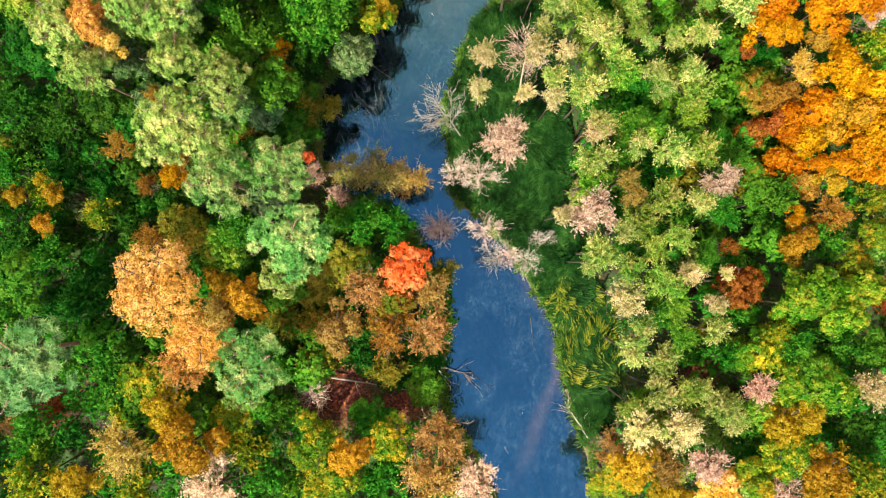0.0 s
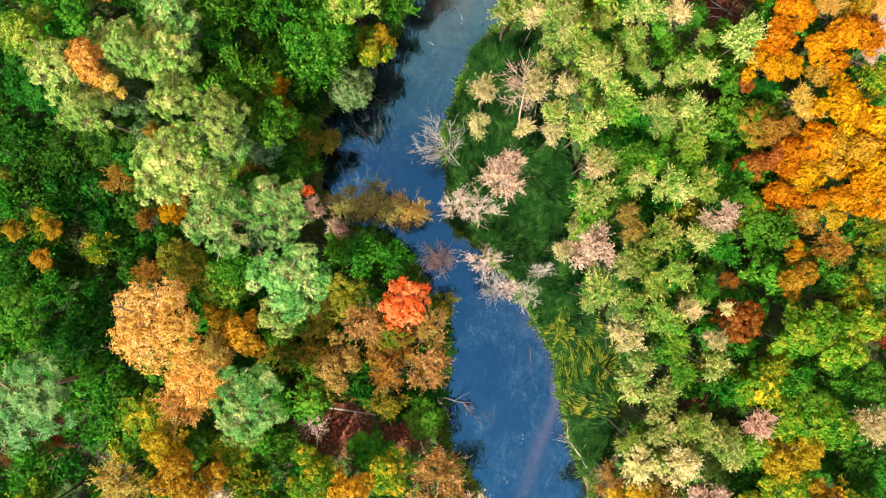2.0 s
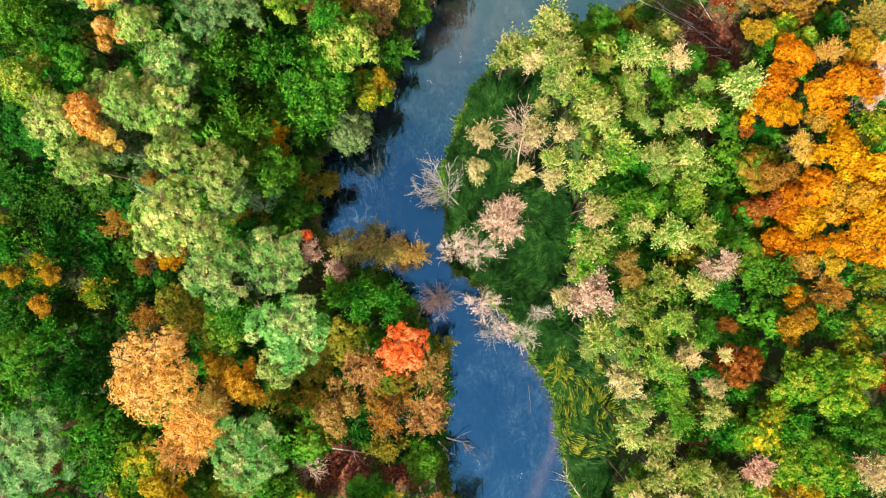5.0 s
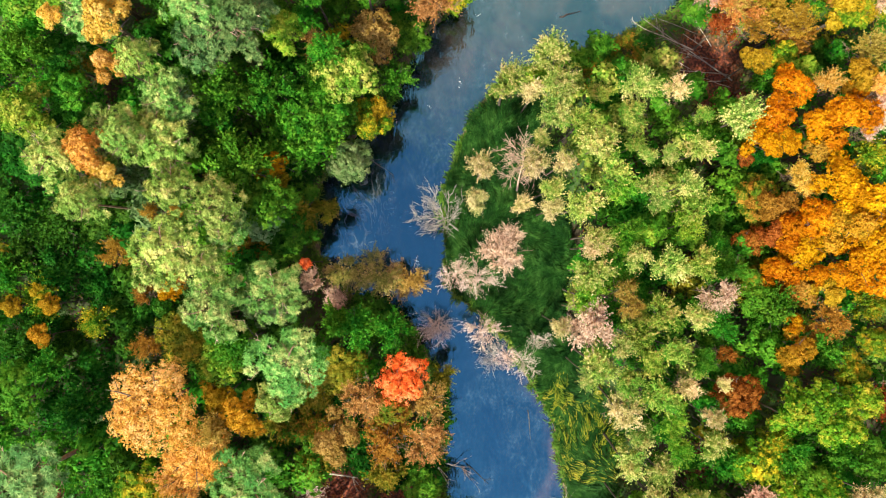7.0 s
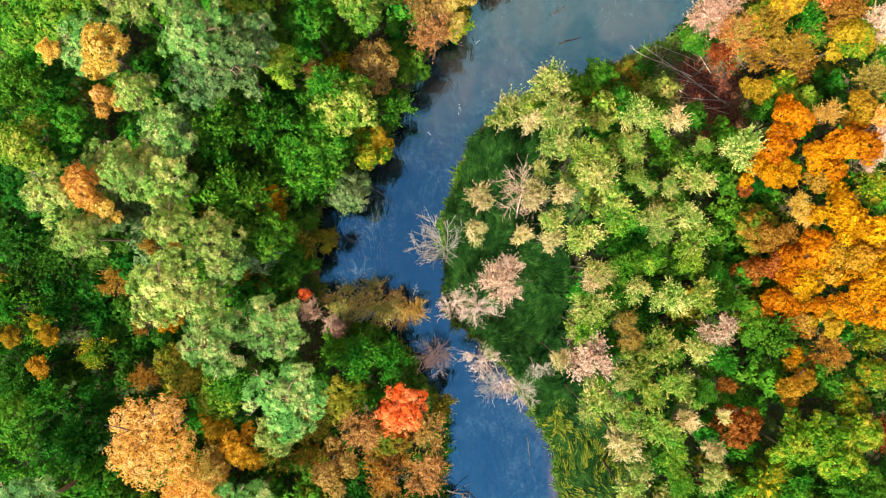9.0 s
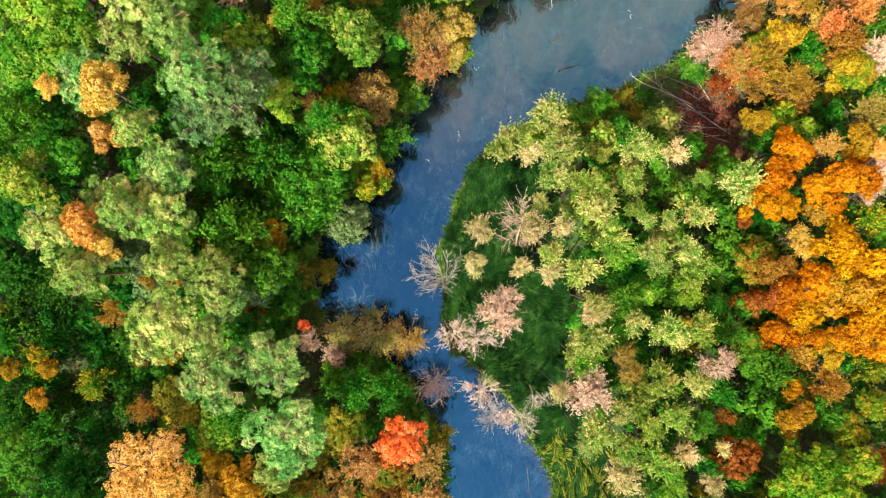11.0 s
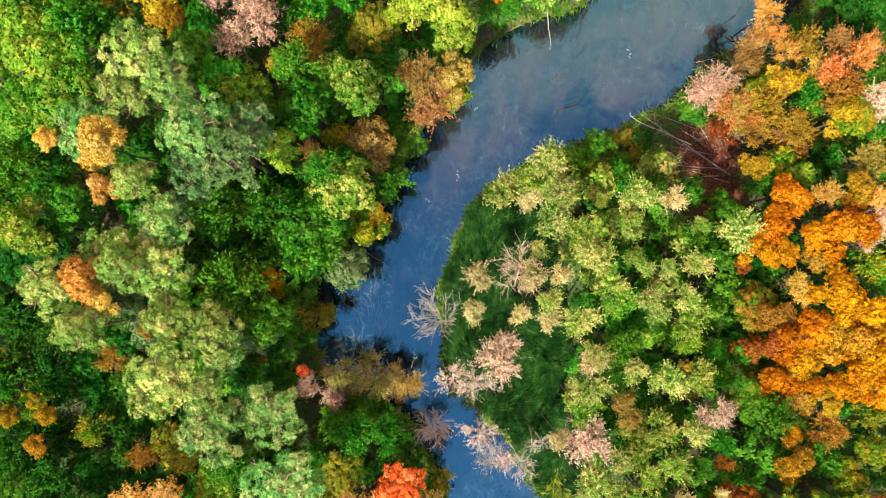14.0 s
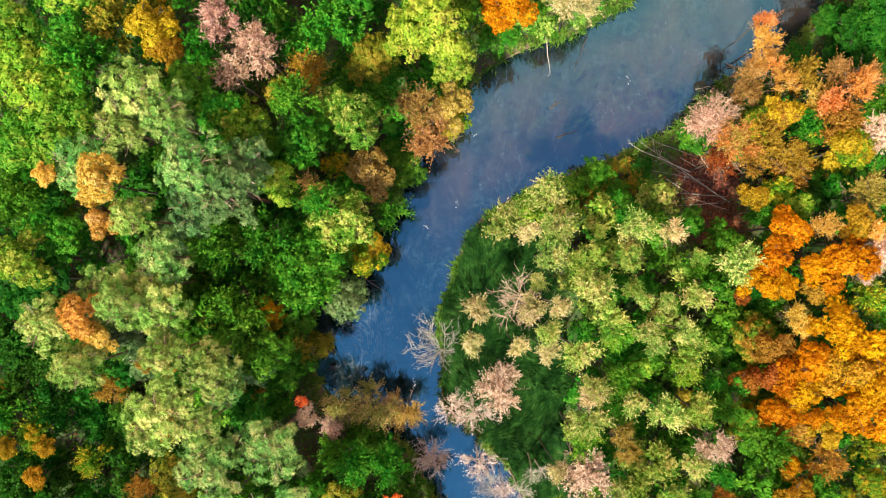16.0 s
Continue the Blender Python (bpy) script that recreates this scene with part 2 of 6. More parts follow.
def water_material():
    """Slow dark river: a rippled mirror over murky water, with silt showing where it is shallow and some sky reflection
    painted in.
    """
    m, n, l, out = material("river_water")
    co, mp = n.new("ShaderNodeTexCoord"), n.new("ShaderNodeMapping")
    mp.inputs["Rotation"].default_value = (0, 0, 0.35)
    mp.inputs["Scale"].default_value = (1.0, 0.55, 1.0)
    l.new(co.outputs["Object"], mp.inputs["Vector"])
    swirl, fine, big = n.new("ShaderNodeTexNoise"), n.new("ShaderNodeTexNoise"), n.new("ShaderNodeTexNoise")
    for t, sc, det, dist in ((swirl, 0.55, 3.0, 0.7), (fine, 2.6, 3.0, 0.6), (big, 0.16, 4.0, 0.8)):
        t.inputs["Scale"].default_value, t.inputs["Detail"].default_value, t.inputs["Distortion"].default_value = sc, det, dist
        l.new(mp.outputs["Vector"], t.inputs["Vector"])
    hgt = n.new("ShaderNodeMath")
    hgt.operation = "MULTIPLY_ADD"
    hgt.inputs[1].default_value = 0.22
    l.new(fine.outputs["Fac"], hgt.inputs[0])
    l.new(swirl.outputs["Fac"], hgt.inputs[2])
    bp = n.new("ShaderNodeBump")
    bp.inputs["Strength"].default_value, bp.inputs["Distance"].default_value = 0.5, 0.14
    l.new(hgt.outputs[0], bp.inputs["Height"])
    at, vary, mixd = n.new("ShaderNodeAttribute"), n.new("ShaderNodeMath"), n.new("ShaderNodeMix")
    at.attribute_name = "shallow"
    vary.operation = "MULTIPLY"
    vary.use_clamp = True
    patch = n.new("ShaderNodeMapRange")
    patch.inputs["From Min"].default_value, patch.inputs["From Max"].default_value = 0.25, 0.75
    l.new(big.outputs["Fac"], patch.inputs["Value"])
    l.new(at.outputs["Fac"], vary.inputs[0])
    l.new(patch.outputs[0], vary.inputs[1])
    mixd.data_type = "RGBA"
    # silt colour; in the north it also paints the grey sky reflection
    mixd.inputs["B"].default_value = (0.31, 0.17, 0.115, 1)
    # murk in clouds and streaks, with mottled reflection and ripple glints painted into its colour
    sky_mottle, deep = n.new("ShaderNodeTexNoise"), ramp_node(n, [(0.40, (0.002, 0.006, 0.010)), (0.51, (0.008, 0.020, 0.032)), (0.66, (0.085, 0.145, 0.200))])
    sky_mottle.inputs["Scale"].default_value, sky_mottle.inputs["Detail"].default_value, sky_mottle.inputs["Roughness"].default_value, sky_mottle.inputs["Distortion"].default_value = 0.5, 8.0, 0.62, 1.2
    l.new(mp.outputs["Vector"], sky_mottle.inputs["Vector"])
    ripple_glint, both = n.new("ShaderNodeTexNoise"), n.new("ShaderNodeMath")
    ripple_glint.inputs["Scale"].default_value, ripple_glint.inputs["Detail"].default_value, ripple_glint.inputs["Distortion"].default_value = 3.6, 4.0, 1.4
    both.operation = "MULTIPLY_ADD"
    both.inputs[1].default_value = 0.55
    half = n.new("ShaderNodeMath")
    half.operation = "MULTIPLY"
    half.inputs[1].default_value = 0.45
    l.new(mp.outputs["Vector"], ripple_glint.inputs["Vector"])
    l.new(sky_mottle.outputs["Fac"], half.inputs[0])
    l.new(ripple_glint.outputs["Fac"], both.inputs[0])
    l.new(half.outputs[0], both.inputs[2])
    l.new(both.outputs[0], deep.inputs["Fac"])
    l.new(deep.outputs["Color"], mixd.inputs["A"])
    l.new(vary.outputs[0], mixd.inputs["Factor"])
    dif, glo, mix = n.new("ShaderNodeBsdfDiffuse"), n.new("ShaderNodeBsdfGlossy"), n.new("ShaderNodeMixShader")
    glo.inputs["Roughness"].default_value = 0.06
    glo.inputs["Color"].default_value = (0.045, 0.187, 0.297, 1)
    l.new(mixd.outputs["Result"], dif.inputs["Color"])
    l.new(bp.outputs["Normal"], glo.inputs["Normal"])
    mix.inputs[0].default_value = 0.72
    l.new(dif.outputs[0], mix.inputs[1])
    l.new(glo.outputs[0], mix.inputs[2])
    # thin pale threads: foam that the current draws out, and painted ripple highlights
    curl, thread, where, foam = n.new("ShaderNodeTexNoise"), n.new("ShaderNodeMapRange"), n.new("ShaderNodeMath"), n.new("ShaderNodeBsdfDiffuse")
    curl.inputs["Scale"].default_value, curl.inputs["Detail"].default_value, curl.inputs["Distortion"].default_value = 0.45, 3.0, 2.0
    l.new(mp.outputs["Vector"], curl.inputs["Vector"])
    away = n.new("ShaderNodeMath")
    away.operation = "SUBTRACT"
    away.inputs[1].default_value = 0.5
    size = n.new("ShaderNodeMath")
    size.operation = "ABSOLUTE"
    l.new(curl.outputs["Fac"], away.inputs[0])
    l.new(away.outputs[0], size.inputs[0])
    thread.inputs["From Min"].default_value, thread.inputs["From Max"].default_value = 0.06, 0.0
    thread.inputs["To Max"].default_value = 0.02
    l.new(size.outputs[0], thread.inputs["Value"])
    where.operation = "MULTIPLY"
    l.new(thread.outputs[0], where.inputs[0])
    # more of it where the current eddies in the bay
    eddy, churn = n.new("ShaderNodeAttribute"), n.new("ShaderNodeMath")
    eddy.attribute_name, churn.operation = "eddy", "MULTIPLY_ADD"
    churn.inputs[1].default_value = 5.5
    l.new(eddy.outputs["Fac"], churn.inputs[0])
    l.new(patch.outputs[0], churn.inputs[2])
    l.new(churn.outputs[0], where.inputs[1])
    foam.inputs["Color"].default_value = (0.55, 0.62, 0.68, 1)
    froth = n.new("ShaderNodeMixShader")
    l.new(where.outputs[0], froth.inputs[0])
    l.new(mix.outputs[0], froth.inputs[1])
    l.new(foam.outputs[0], froth.inputs[2])
    l.new(froth.outputs[0], out.inputs["Surface"])
    return m


# ---- mesh helpers ----
def mesh_from(name, verts, faces, mats, smooth=False):
    me = bpy.data.meshes.new(name)
    me.from_pydata([tuple(v) for v in verts], [], faces)
    for m in mats:
        me.materials.append(m)
    if smooth:
        me.polygons.foreach_set("use_smooth", [True] * len(me.polygons))
    me.update()
    return me


def blade_mesh(name, corners, mat, leaf_tone=None):
    """corners: (n, k, 3); each row one small flat leaf of k corners. The last argument, 0 to 1: autumn colour and
    painted light.
    """
    n, k = corners.shape[:2]
    me = bpy.data.meshes.new(name)
    me.vertices.add(n * k)
    me.vertices.foreach_set("co", corners.reshape(-1).astype(np.float32))
    me.loops.add(n * k)
    me.loops.foreach_set("vertex_index", np.arange(n * k, dtype=np.int32))
    me.polygons.add(n)
    me.polygons.foreach_set("loop_start", np.arange(0, n * k, k, dtype=np.int32))
    me.update(calc_edges=True)
    me.materials.append(mat)
    turned_and_lit = np.full(n, 0.6) if leaf_tone is None else np.clip(leaf_tone, 0, 1)
    me.attributes.new("turned_and_lit", "FLOAT", "POINT").data.foreach_set("value", np.repeat(turned_and_lit, k).astype(np.float32))
    return me


def unit(v):
    return v / np.maximum(1e-9, np.linalg.norm(v, axis=-1, keepdims=True))


def leaves(rng, at, up, length, width, droop=0.0, along=None):
    """Three-cornered leaves at given places that face roughly along up."""
    n = len(at)
    side = unit(np.cross(up, unit(rng.normal(size=(n, 3)))))
    fore = unit(np.cross(side, up))
    if along is not None:
        fore = unit(along)
        side = unit(np.cross(up, fore))
    fore = unit(fore - droop * np.array([0, 0, 1.0]))
    ln = (length * rng.uniform(0.7, 1.3, n))[:, None]
    wd = (width * rng.uniform(0.7, 1.3, n))[:, None]
    back = at - fore * ln * 0.5
    return np.stack([back - side * wd * 0.55, back + side * wd * 0.55, at + fore * ln * 0.5 - up * ln * 0.1], 1)


def tube(verts, faces, pts, radii, sides=5):
    base = len(verts)
    pts = [Vector(p) for p in pts]
    for i, (p, r) in enumerate(zip(pts, radii)):
        way = (pts[min(i + 1, len(pts) - 1)] - pts[max(i - 1, 0)]).normalized()
        a = way.orthogonal().normalized()
        b = way.cross(a)
        for k in range(sides):
            t = 2 * math.pi * k / sides
            verts.append(p + (a * math.cos(t) + b * math.sin(t)) * r)
    for i in range(len(pts) - 1):
        for k in range(sides):
            k2 = (k + 1) % sides
            faces.append((base + i * sides + k, base + i * sides + k2, base + (i + 1) * sides + k2, base + (i + 1) * sides + k))
    faces.append(tuple(base + k for k in range(sides))[::-1])
    faces.append(tuple(base + (len(pts) - 1) * sides + k for k in range(sides)))


def wander(rnd, start, way, length, steps, bend):
    pts, p, d = [Vector(start)], Vector(start), Vector(way).normalized()
    for _ in range(steps):
        d = (d + Vector((rnd.uniform(-1, 1), rnd.uniform(-1, 1), rnd.uniform(-0.6, 0.9))) * bend).normalized()
        p = p + d * (length / steps)
        pts.append(p.copy())
    return pts


def part(name, me, parent, label=""):
    ob = new(name, me)
    ob.parent = parent
    if label:
        ob["label"] = label
    return ob


# ---- the river's banks, south to north ----
LEFT_BANK = [(14, -70), (13, -52), (7.95, -37.22), (5.79, -31.61), (3.27, -25.7), (0.38, -21.38), (-0.48, -17.06), (-0.34, -12.01), (0.02, -6.96), (-1.78, -2.63), (-4.31, 1.7), (-7.56, 4.59), (-13.35, 7.13), (-15.88, 11.11), (-16.61, 16.17), (-16.1, 20.15), (-13.36, 24.13), (-10.46, 27.74), (-6.8, 31.12), (-3.56, 38.32), (1.84, 43.72), (4.36, 49.12), (10.48, 52.86), (15.51, 54.29), (19.82, 56.44), (24.13, 59.17), (26.29, 63.48), (30, 72), (38, 95), (34, 130)]
RIGHT_BANK = [(28, -70), (26, -52), (20.18, -37.18), (18.53, -31.58), (17.53, -26.4), (16.59, -22.8), (15.01, -18.48), (14.22, -14.16), (13.36, -9.84), (10.48, -4.79), (7.6, 0.26), (3.99, 3.87), (0.02, 7.48), (0.02, 12.54), (-0.7, 16.87), (0.02, 20.49), (1.47, 24.1), (1.48, 25.36), (4.72, 31.12), (9.75, 34.36), (15.5, 36.73), (22.68, 39.6), (29.14, 42.61), (32.37, 46.2), (37.03, 49.79), (43.48, 52.65), (46.34, 55.52), (49.57, 59.82), (51.37, 64.13), (55, 72), (60, 95), (52, 130)]


def smooth_line(pts, steps=6):
    p = [np.array(q, float) for q in pts]
    p = [2 * p[0] - p[1]] + p + [2 * p[-1] - p[-2]]
    out = []
    for i in range(1, len(p) - 2):
        for s in range(steps):
            t = s / steps
            out.append(0.5 * (2 * p[i] + (p[i + 1] - p[i - 1]) * t + (2 * p[i - 1] - 5 * p[i] + 4 * p[i + 1] - p[i + 2]) * t * t + (3 * p[i] - p[i - 1] - 3 * p[i + 1] + p[i + 2]) * t ** 3))
    return np.array(out + [p[-2]])


SHORE_L, SHORE_R = smooth_line(LEFT_BANK), smooth_line(RIGHT_BANK)
RIVER = np.vstack([SHORE_L, SHORE_R[::-1]])


def inside(poly, xy):
    a, b = poly, np.roll(poly, -1, 0)
    x, y = xy[:, 0][:, None], xy[:, 1][:, None]
    cross = (a[:, 1] > y) != (b[:, 1] > y)
    with np.errstate(divide="ignore", invalid="ignore"):
        xs = a[:, 0] + (y - a[:, 1]) / (b[:, 1] - a[:, 1]) * (b[:, 0] - a[:, 0])
    return ((cross & (x < xs)).sum(1) % 2) == 1


def far_from(line, xy):
    a, b = line[:-1], line[1:]
    d = b - a
    best = np.full(len(xy), 1e9)
    for p, v in zip(a, d):
        t = np.clip(((xy - p) @ v) / max(1e-9, v @ v), 0, 1)
        best = np.minimum(best, np.linalg.norm(xy - p - t[:, None] * v, axis=1))
    return best


def shore_distance(xy):
    """Metres from the water's edge: positive on land."""
    xy = np.atleast_2d(np.array(xy, float))
    d = np.minimum(far_from(SHORE_L, xy), far_from(SHORE_R, xy))
    return np.where(inside(RIVER, xy), -d, d)


# open reed meadow inside the bend, and spots of bare red-brown litter (x, y, radius)
MEADOW = smooth_line([(17.67, -24.96), (20.19, -21.35), (21.63, -17.03), (21.28, -11.27), (20.92, -6.95), (18.05, -2.63), (16.25, 1.7), (15.17, 7.47), (15.89, 13.24), (15.54, 17.58), (13.74, 22.63), (11.94, 27.69), (10.5, 31.31), (7.59, 30.4), (4.72, 30.04), (2.2, 25.36), (0.4, 20.33), (-1.04, 16.01), (-0.7, 16.87), (0.02, 12.54), (0.02, 7.48), (3.99, 3.87), (7.6, 0.26), (10.48, -4.79), (13.36, -9.84), (14.22, -14.16), (15.52, -19.92), (16.59, -23.52)])
BARE = [(-14.06, -17.8, 4.5), (-5.39, -18.51, 3), (33.6, 34.9, 3.6), (31.2, 37.6, 2.2), (35.14, 29.95, 3), (-50.31, -20.02, 2.5), (-44.5, -14.22, 2), (32.06, -14.14, 2.5)]
# spots without bushes, placed to fit the gaps in the camera's view
CLEAR = [(-13.98, 7.44, 3), (-16.86, 7.44, 2.5), (25.3, 37.77, 3.5), (28.15, 34.2, 3), (21.73, 35.63, 2), (32.42, 31.34, 2.5), (42.32, -3.45, 2.6), (42.73, 29.07, 2.2), (48.04, 11.91, 1.8), (-47.12, 0.98, 2.6), (-16.08, 54.75, 3), (37.03, 34.09, 2.8), (-50.76, 18.27, 2.5)]


def ground_height(xy):
    xy = np.atleast_2d(np.array(xy, float))
    d = shore_distance(xy)
    x, y = xy[:, 0], xy[:, 1]
    bumps = 0.18 * np.sin(x * 0.31 + 1.3) * np.cos(y * 0.27) + 0.12 * np.sin(x * 0.83 + y * 0.61)
    land = 0.12 + 0.75 * (1 - np.exp(-np.maximum(d, 0) / 2.2)) + bumps * np.clip(d / 4, 0, 1)
    bed = -1.4 * (1 - np.exp(np.minimum(d, 0) / 2.0)) - 0.02
    edge = np.clip((d + 0.4) / 0.8, 0, 1)
    return bed * (1 - edge) + land * edge


# ---- ground: one sheet out to the horizon ----
def axis_lines(lo, hi, step):
    inner = list(np.arange(lo, hi + 0.01, step))
    out = [step * 1.6 * (1.45 ** k) for k in range(1, 21)]
    left, right, a, b = [], [], lo, hi
    for s in out:
        a, b = a - s, b + s
        left.append(a)
        right.append(b)
    return np.array(left[::-1] + inner + right)


gx, gy = axis_lines(-70, 70, 0.8), axis_lines(-46, 74, 0.8)
GX, GY = np.meshgrid(gx, gy)
flat = np.stack([GX.ravel(), GY.ravel()], 1)
gz = ground_height(flat)
nx, ny = len(gx), len(gy)
quads = [(j * nx + i, j * nx + i + 1, (j + 1) * nx + i + 1, (j + 1) * nx + i) for j in range(ny - 1) for i in range(nx - 1)]
ground_mesh = mesh_from("ground", np.column_stack([flat, gz]), quads, [soil_material()], True)
d_shore = shore_distance(flat)
litter = np.zeros(len(flat))
for bx, by, br in BARE:
    litter = np.maximum(litter, np.clip(1.5 - np.hypot(flat[:, 0] - bx, flat[:, 1] - by) / br, 0, 1))
ground_mesh.attributes.new("litter", "FLOAT", "POINT").data.foreach_set("value", litter.astype(np.float32))
ground_mesh.attributes.new("mud", "FLOAT", "POINT").data.foreach_set("value", np.clip(1.0 - d_shore / np.where((flat[:, 1] < -6) & (flat[:, 0] > 9), 1.9, 0.9), 0, 1).astype(np.float32))
ground = tagged(new("ground", ground_mesh), "mossy forest floor with red-brown leaf litter and muddy banks", "ground", kind="structure")

# ---- water ----
wx, wy = np.arange(-60, 75, 0.75), np.arange(-120, 140, 0.75)
WX, WY = np.meshgrid(wx, wy)
wflat = np.stack([WX.ravel(), WY.ravel()], 1)
wd = shore_distance(wflat)
keep = (wd < 1.6).reshape(len(wy), len(wx))
wquads = [(j * len(wx) + i, j * len(wx) + i + 1, (j + 1) * len(wx) + i + 1, (j + 1) * len(wx) + i)
          for j in range(len(wy) - 1) for i in range(len(wx) - 1) if keep[j, i] or keep[j + 1, i] or keep[j, i + 1] or keep[j + 1, i + 1]]
water_mesh = mesh_from("river", np.column_stack([wflat, np.zeros(len(wflat))]), wquads, [water_material()], True)
right_d = far_from(SHORE_R, wflat)
south = np.maximum(0.0, -15.7 - wflat[:, 1])
bar = 0.5 + 0.66 * south      # a sand bar leaves the eastern bank and runs out into the river
# bank and bar are silt; the northern term paints grey cloud reflection into the colour
shallow = 0.55 * np.clip(1.0 - right_d / 1.1, 0, 1) + np.clip(0.75 - 0.035 * south, 0.2, 1) * np.clip(1 - np.abs(right_d - bar) / (0.9 + 0.06 * south), 0, 1) * np.clip((-9 - wflat[:, 1]) / 4, 0, 1) + 0.48 * np.clip((wflat[:, 1] - 24) / 14, 0, 1) * np.clip(far_from(SHORE_L, wflat) / 4, 0, 1) * np.clip(right_d / 3, 0, 1)
water_mesh.attributes.new("shallow", "FLOAT", "POINT").data.foreach_set("value", np.clip(shallow, 0, 1).astype(np.float32))
eddy = np.exp(-((wflat[:, 0] + 11.0) / 4.0) ** 2 - ((wflat[:, 1] - 16.5) / 5.5) ** 2)
water_mesh.attributes.new("eddy", "FLOAT", "POINT").data.foreach_set("value", eddy.astype(np.float32))
river = tagged(new("river", water_mesh), "calm blue-grey river mirroring the sky between wooded banks", "river", kind="structure")


# ---- crowns ----
def heads(rng, radius, depth, few, many, tight=1.0):
    """The boughs' ends that make up a crown: domes of leaves of unlike size round an off-centre top, the base at z = 0."""
    k = int(rng.integers(few, many + 1))
    ang = np.arange(k) * 2 * math.pi / (k - 1) + rng.uniform(-0.45, 0.45, k)
    dist = radius * rng.uniform(0.38, 0.70, k) * tight
    dist[0] = radius * rng.uniform(0.0, 0.22)
    size = np.minimum(radius * rng.uniform(0.30, 0.50, k) / tight ** 0.6, radius * 1.04 - dist)
    size[0] = radius * rng.uniform(0.42, 0.55)
    z = depth * (0.70 - 0.52 * (dist / radius) ** 2) + rng.normal(0, depth * 0.06, k)
    long_way, stretch = rng.uniform(0, math.pi), rng.uniform(1.0, 1.16)
    x, y = dist * np.cos(ang), dist * np.sin(ang)
    u, v = x * math.cos(long_way) + y * math.sin(long_way), y * math.cos(long_way) - x * math.sin(long_way)
    u, v = u * stretch, v / stretch
    return np.column_stack([u * math.cos(long_way) - v * math.sin(long_way), u * math.sin(long_way) + v * math.cos(long_way), z]), size


def clumps(rng, count, radius, depth, clump, few=5, many=8, flat=0.75, tight=1.0):
    """Centres, sizes and outward ways of leaf clumps over the tops and sides of a crown's heads."""
    c, s = heads(rng, radius - clump * 0.55, depth, few, many, tight)
    share = np.maximum(3, np.round(count * s ** 2 / (s ** 2).sum())).astype(int)
    at, way = [], []
    for p, r, n in zip(c, s, share):
        k = np.arange(n)
        up = 1 - (k + 0.5) / n * 1.25
        ang = k * 2.39996 + rng.uniform(0, 6.28)
        ring = np.sqrt(np.clip(1 - up ** 2, 0, 1))
        d = np.column_stack([ring * np.cos(ang), ring * np.sin(ang), up])
        at.append(p + d * (r * rng.uniform(0.62, 1.02, n))[:, None] * np.array([1, 1, flat]))
        way.append(d)
    at, way = np.concatenate(at), np.concatenate(way)
    return at, clump * rng.uniform(0.6, 1.25, len(at)), way


def leafy_crown(name, seed, radius, depth, count, clump, per, length, width, tilt, few=5, many=8):
    """Clumps of leaves that overlap like shingles, each facing its own way, some further into autumn colour; clump tops
    are painted paler as if lit.
    """
    rng = np.random.default_rng(seed)
    c, s, way = clumps(rng, count, radius, depth, clump, few, many)
    at, up, leaf_tone = [], [], []
    for p, r, w in zip(c, s, way):
        n = int(per * (r / clump) ** 1.6)
        v = unit(rng.normal(size=(n, 3)) + w * 0.5 + np.array([0, 0, 0.5]))
        rad = r * rng.uniform(0.3, 1.0, n) ** 0.45 * (1 + 0.4 * (rng.random(n) < 0.15))
        rough_r = 1 + 0.3 * np.sin(v[:, 0] * 5 + p[0] * 3) * np.sin(v[:, 1] * 5 + p[1] * 3)
        at.append(p + v * (rad * rough_r)[:, None] * np.array([1, 1, 0.72]))
        facing = unit(w + rng.normal(size=3) * 0.35)
        up.append(unit(v * 0.8 + facing * 0.6 + rng.normal(size=(n, 3)) * tilt))
        # up-facing leaves of a clump are painted paler, as if lit
        leaf_tone.append(0.5 * rng.random() + 0.5 * np.clip(0.5 + 0.5 * v[:, 2], 0, 1))
    at, up, leaf_tone = np.concatenate(at), np.concatenate(up), np.concatenate(leaf_tone)
    return blade_mesh(name, leaves(rng, at, up, length, width), LEAF["green"], leaf_tone)


def needle_crown(name, seed, radius, depth, count, clump, per):
    """Ragged pads of needle tufts at the boughs' ends, each tuft a small brush of narrow needle sprays."""
    rng = np.random.default_rng(seed)
    c, s, way = clumps(rng, count, radius, depth, clump, 8, 11, 0.75, 1.12)
    out, leaf_tone = [], []
    for p, r, w in zip(c, s, way):
        n = int(per * (r / clump) ** 1.7)
        v = unit(rng.normal(size=(n, 3)) + w * 0.5 + np.array([0, 0, 0.35]))
        bumpy = 1 + 0.25 * np.sin(v[:, 0] * 6 + p[0] * 5) * np.cos(v[:, 1] * 6 + p[1] * 5)
        tuft = p + v * (r * rng.uniform(0.25, 1.0, n) ** 0.5 * bumpy)[:, None] * np.array([1, 1, 0.62])
        axis = unit(v * 0.8 + w * 0.9 + np.array([0, 0, 0.3]) + rng.normal(size=(n, 3)) * 0.2)
        one = unit(np.cross(axis, rng.normal(size=(n, 3))))
        two = np.cross(axis, one)
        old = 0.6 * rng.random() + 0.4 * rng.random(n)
        for k in range(7):
            a = 2 * math.pi * k / 7 + rng.uniform(-0.3, 0.3, n)
            d = one * np.cos(a)[:, None] + two * np.sin(a)[:, None] + axis * 0.6
            up = unit(axis + rng.normal(size=(n, 3)) * 0.2)
            out.append(leaves(rng, tuft + d * 0.13, up, 0.32, 0.09, 0.0, d))
            leaf_tone.append(old)
    return blade_mesh(name, np.concatenate(out), LEAF["pine"], np.concatenate(leaf_tone))


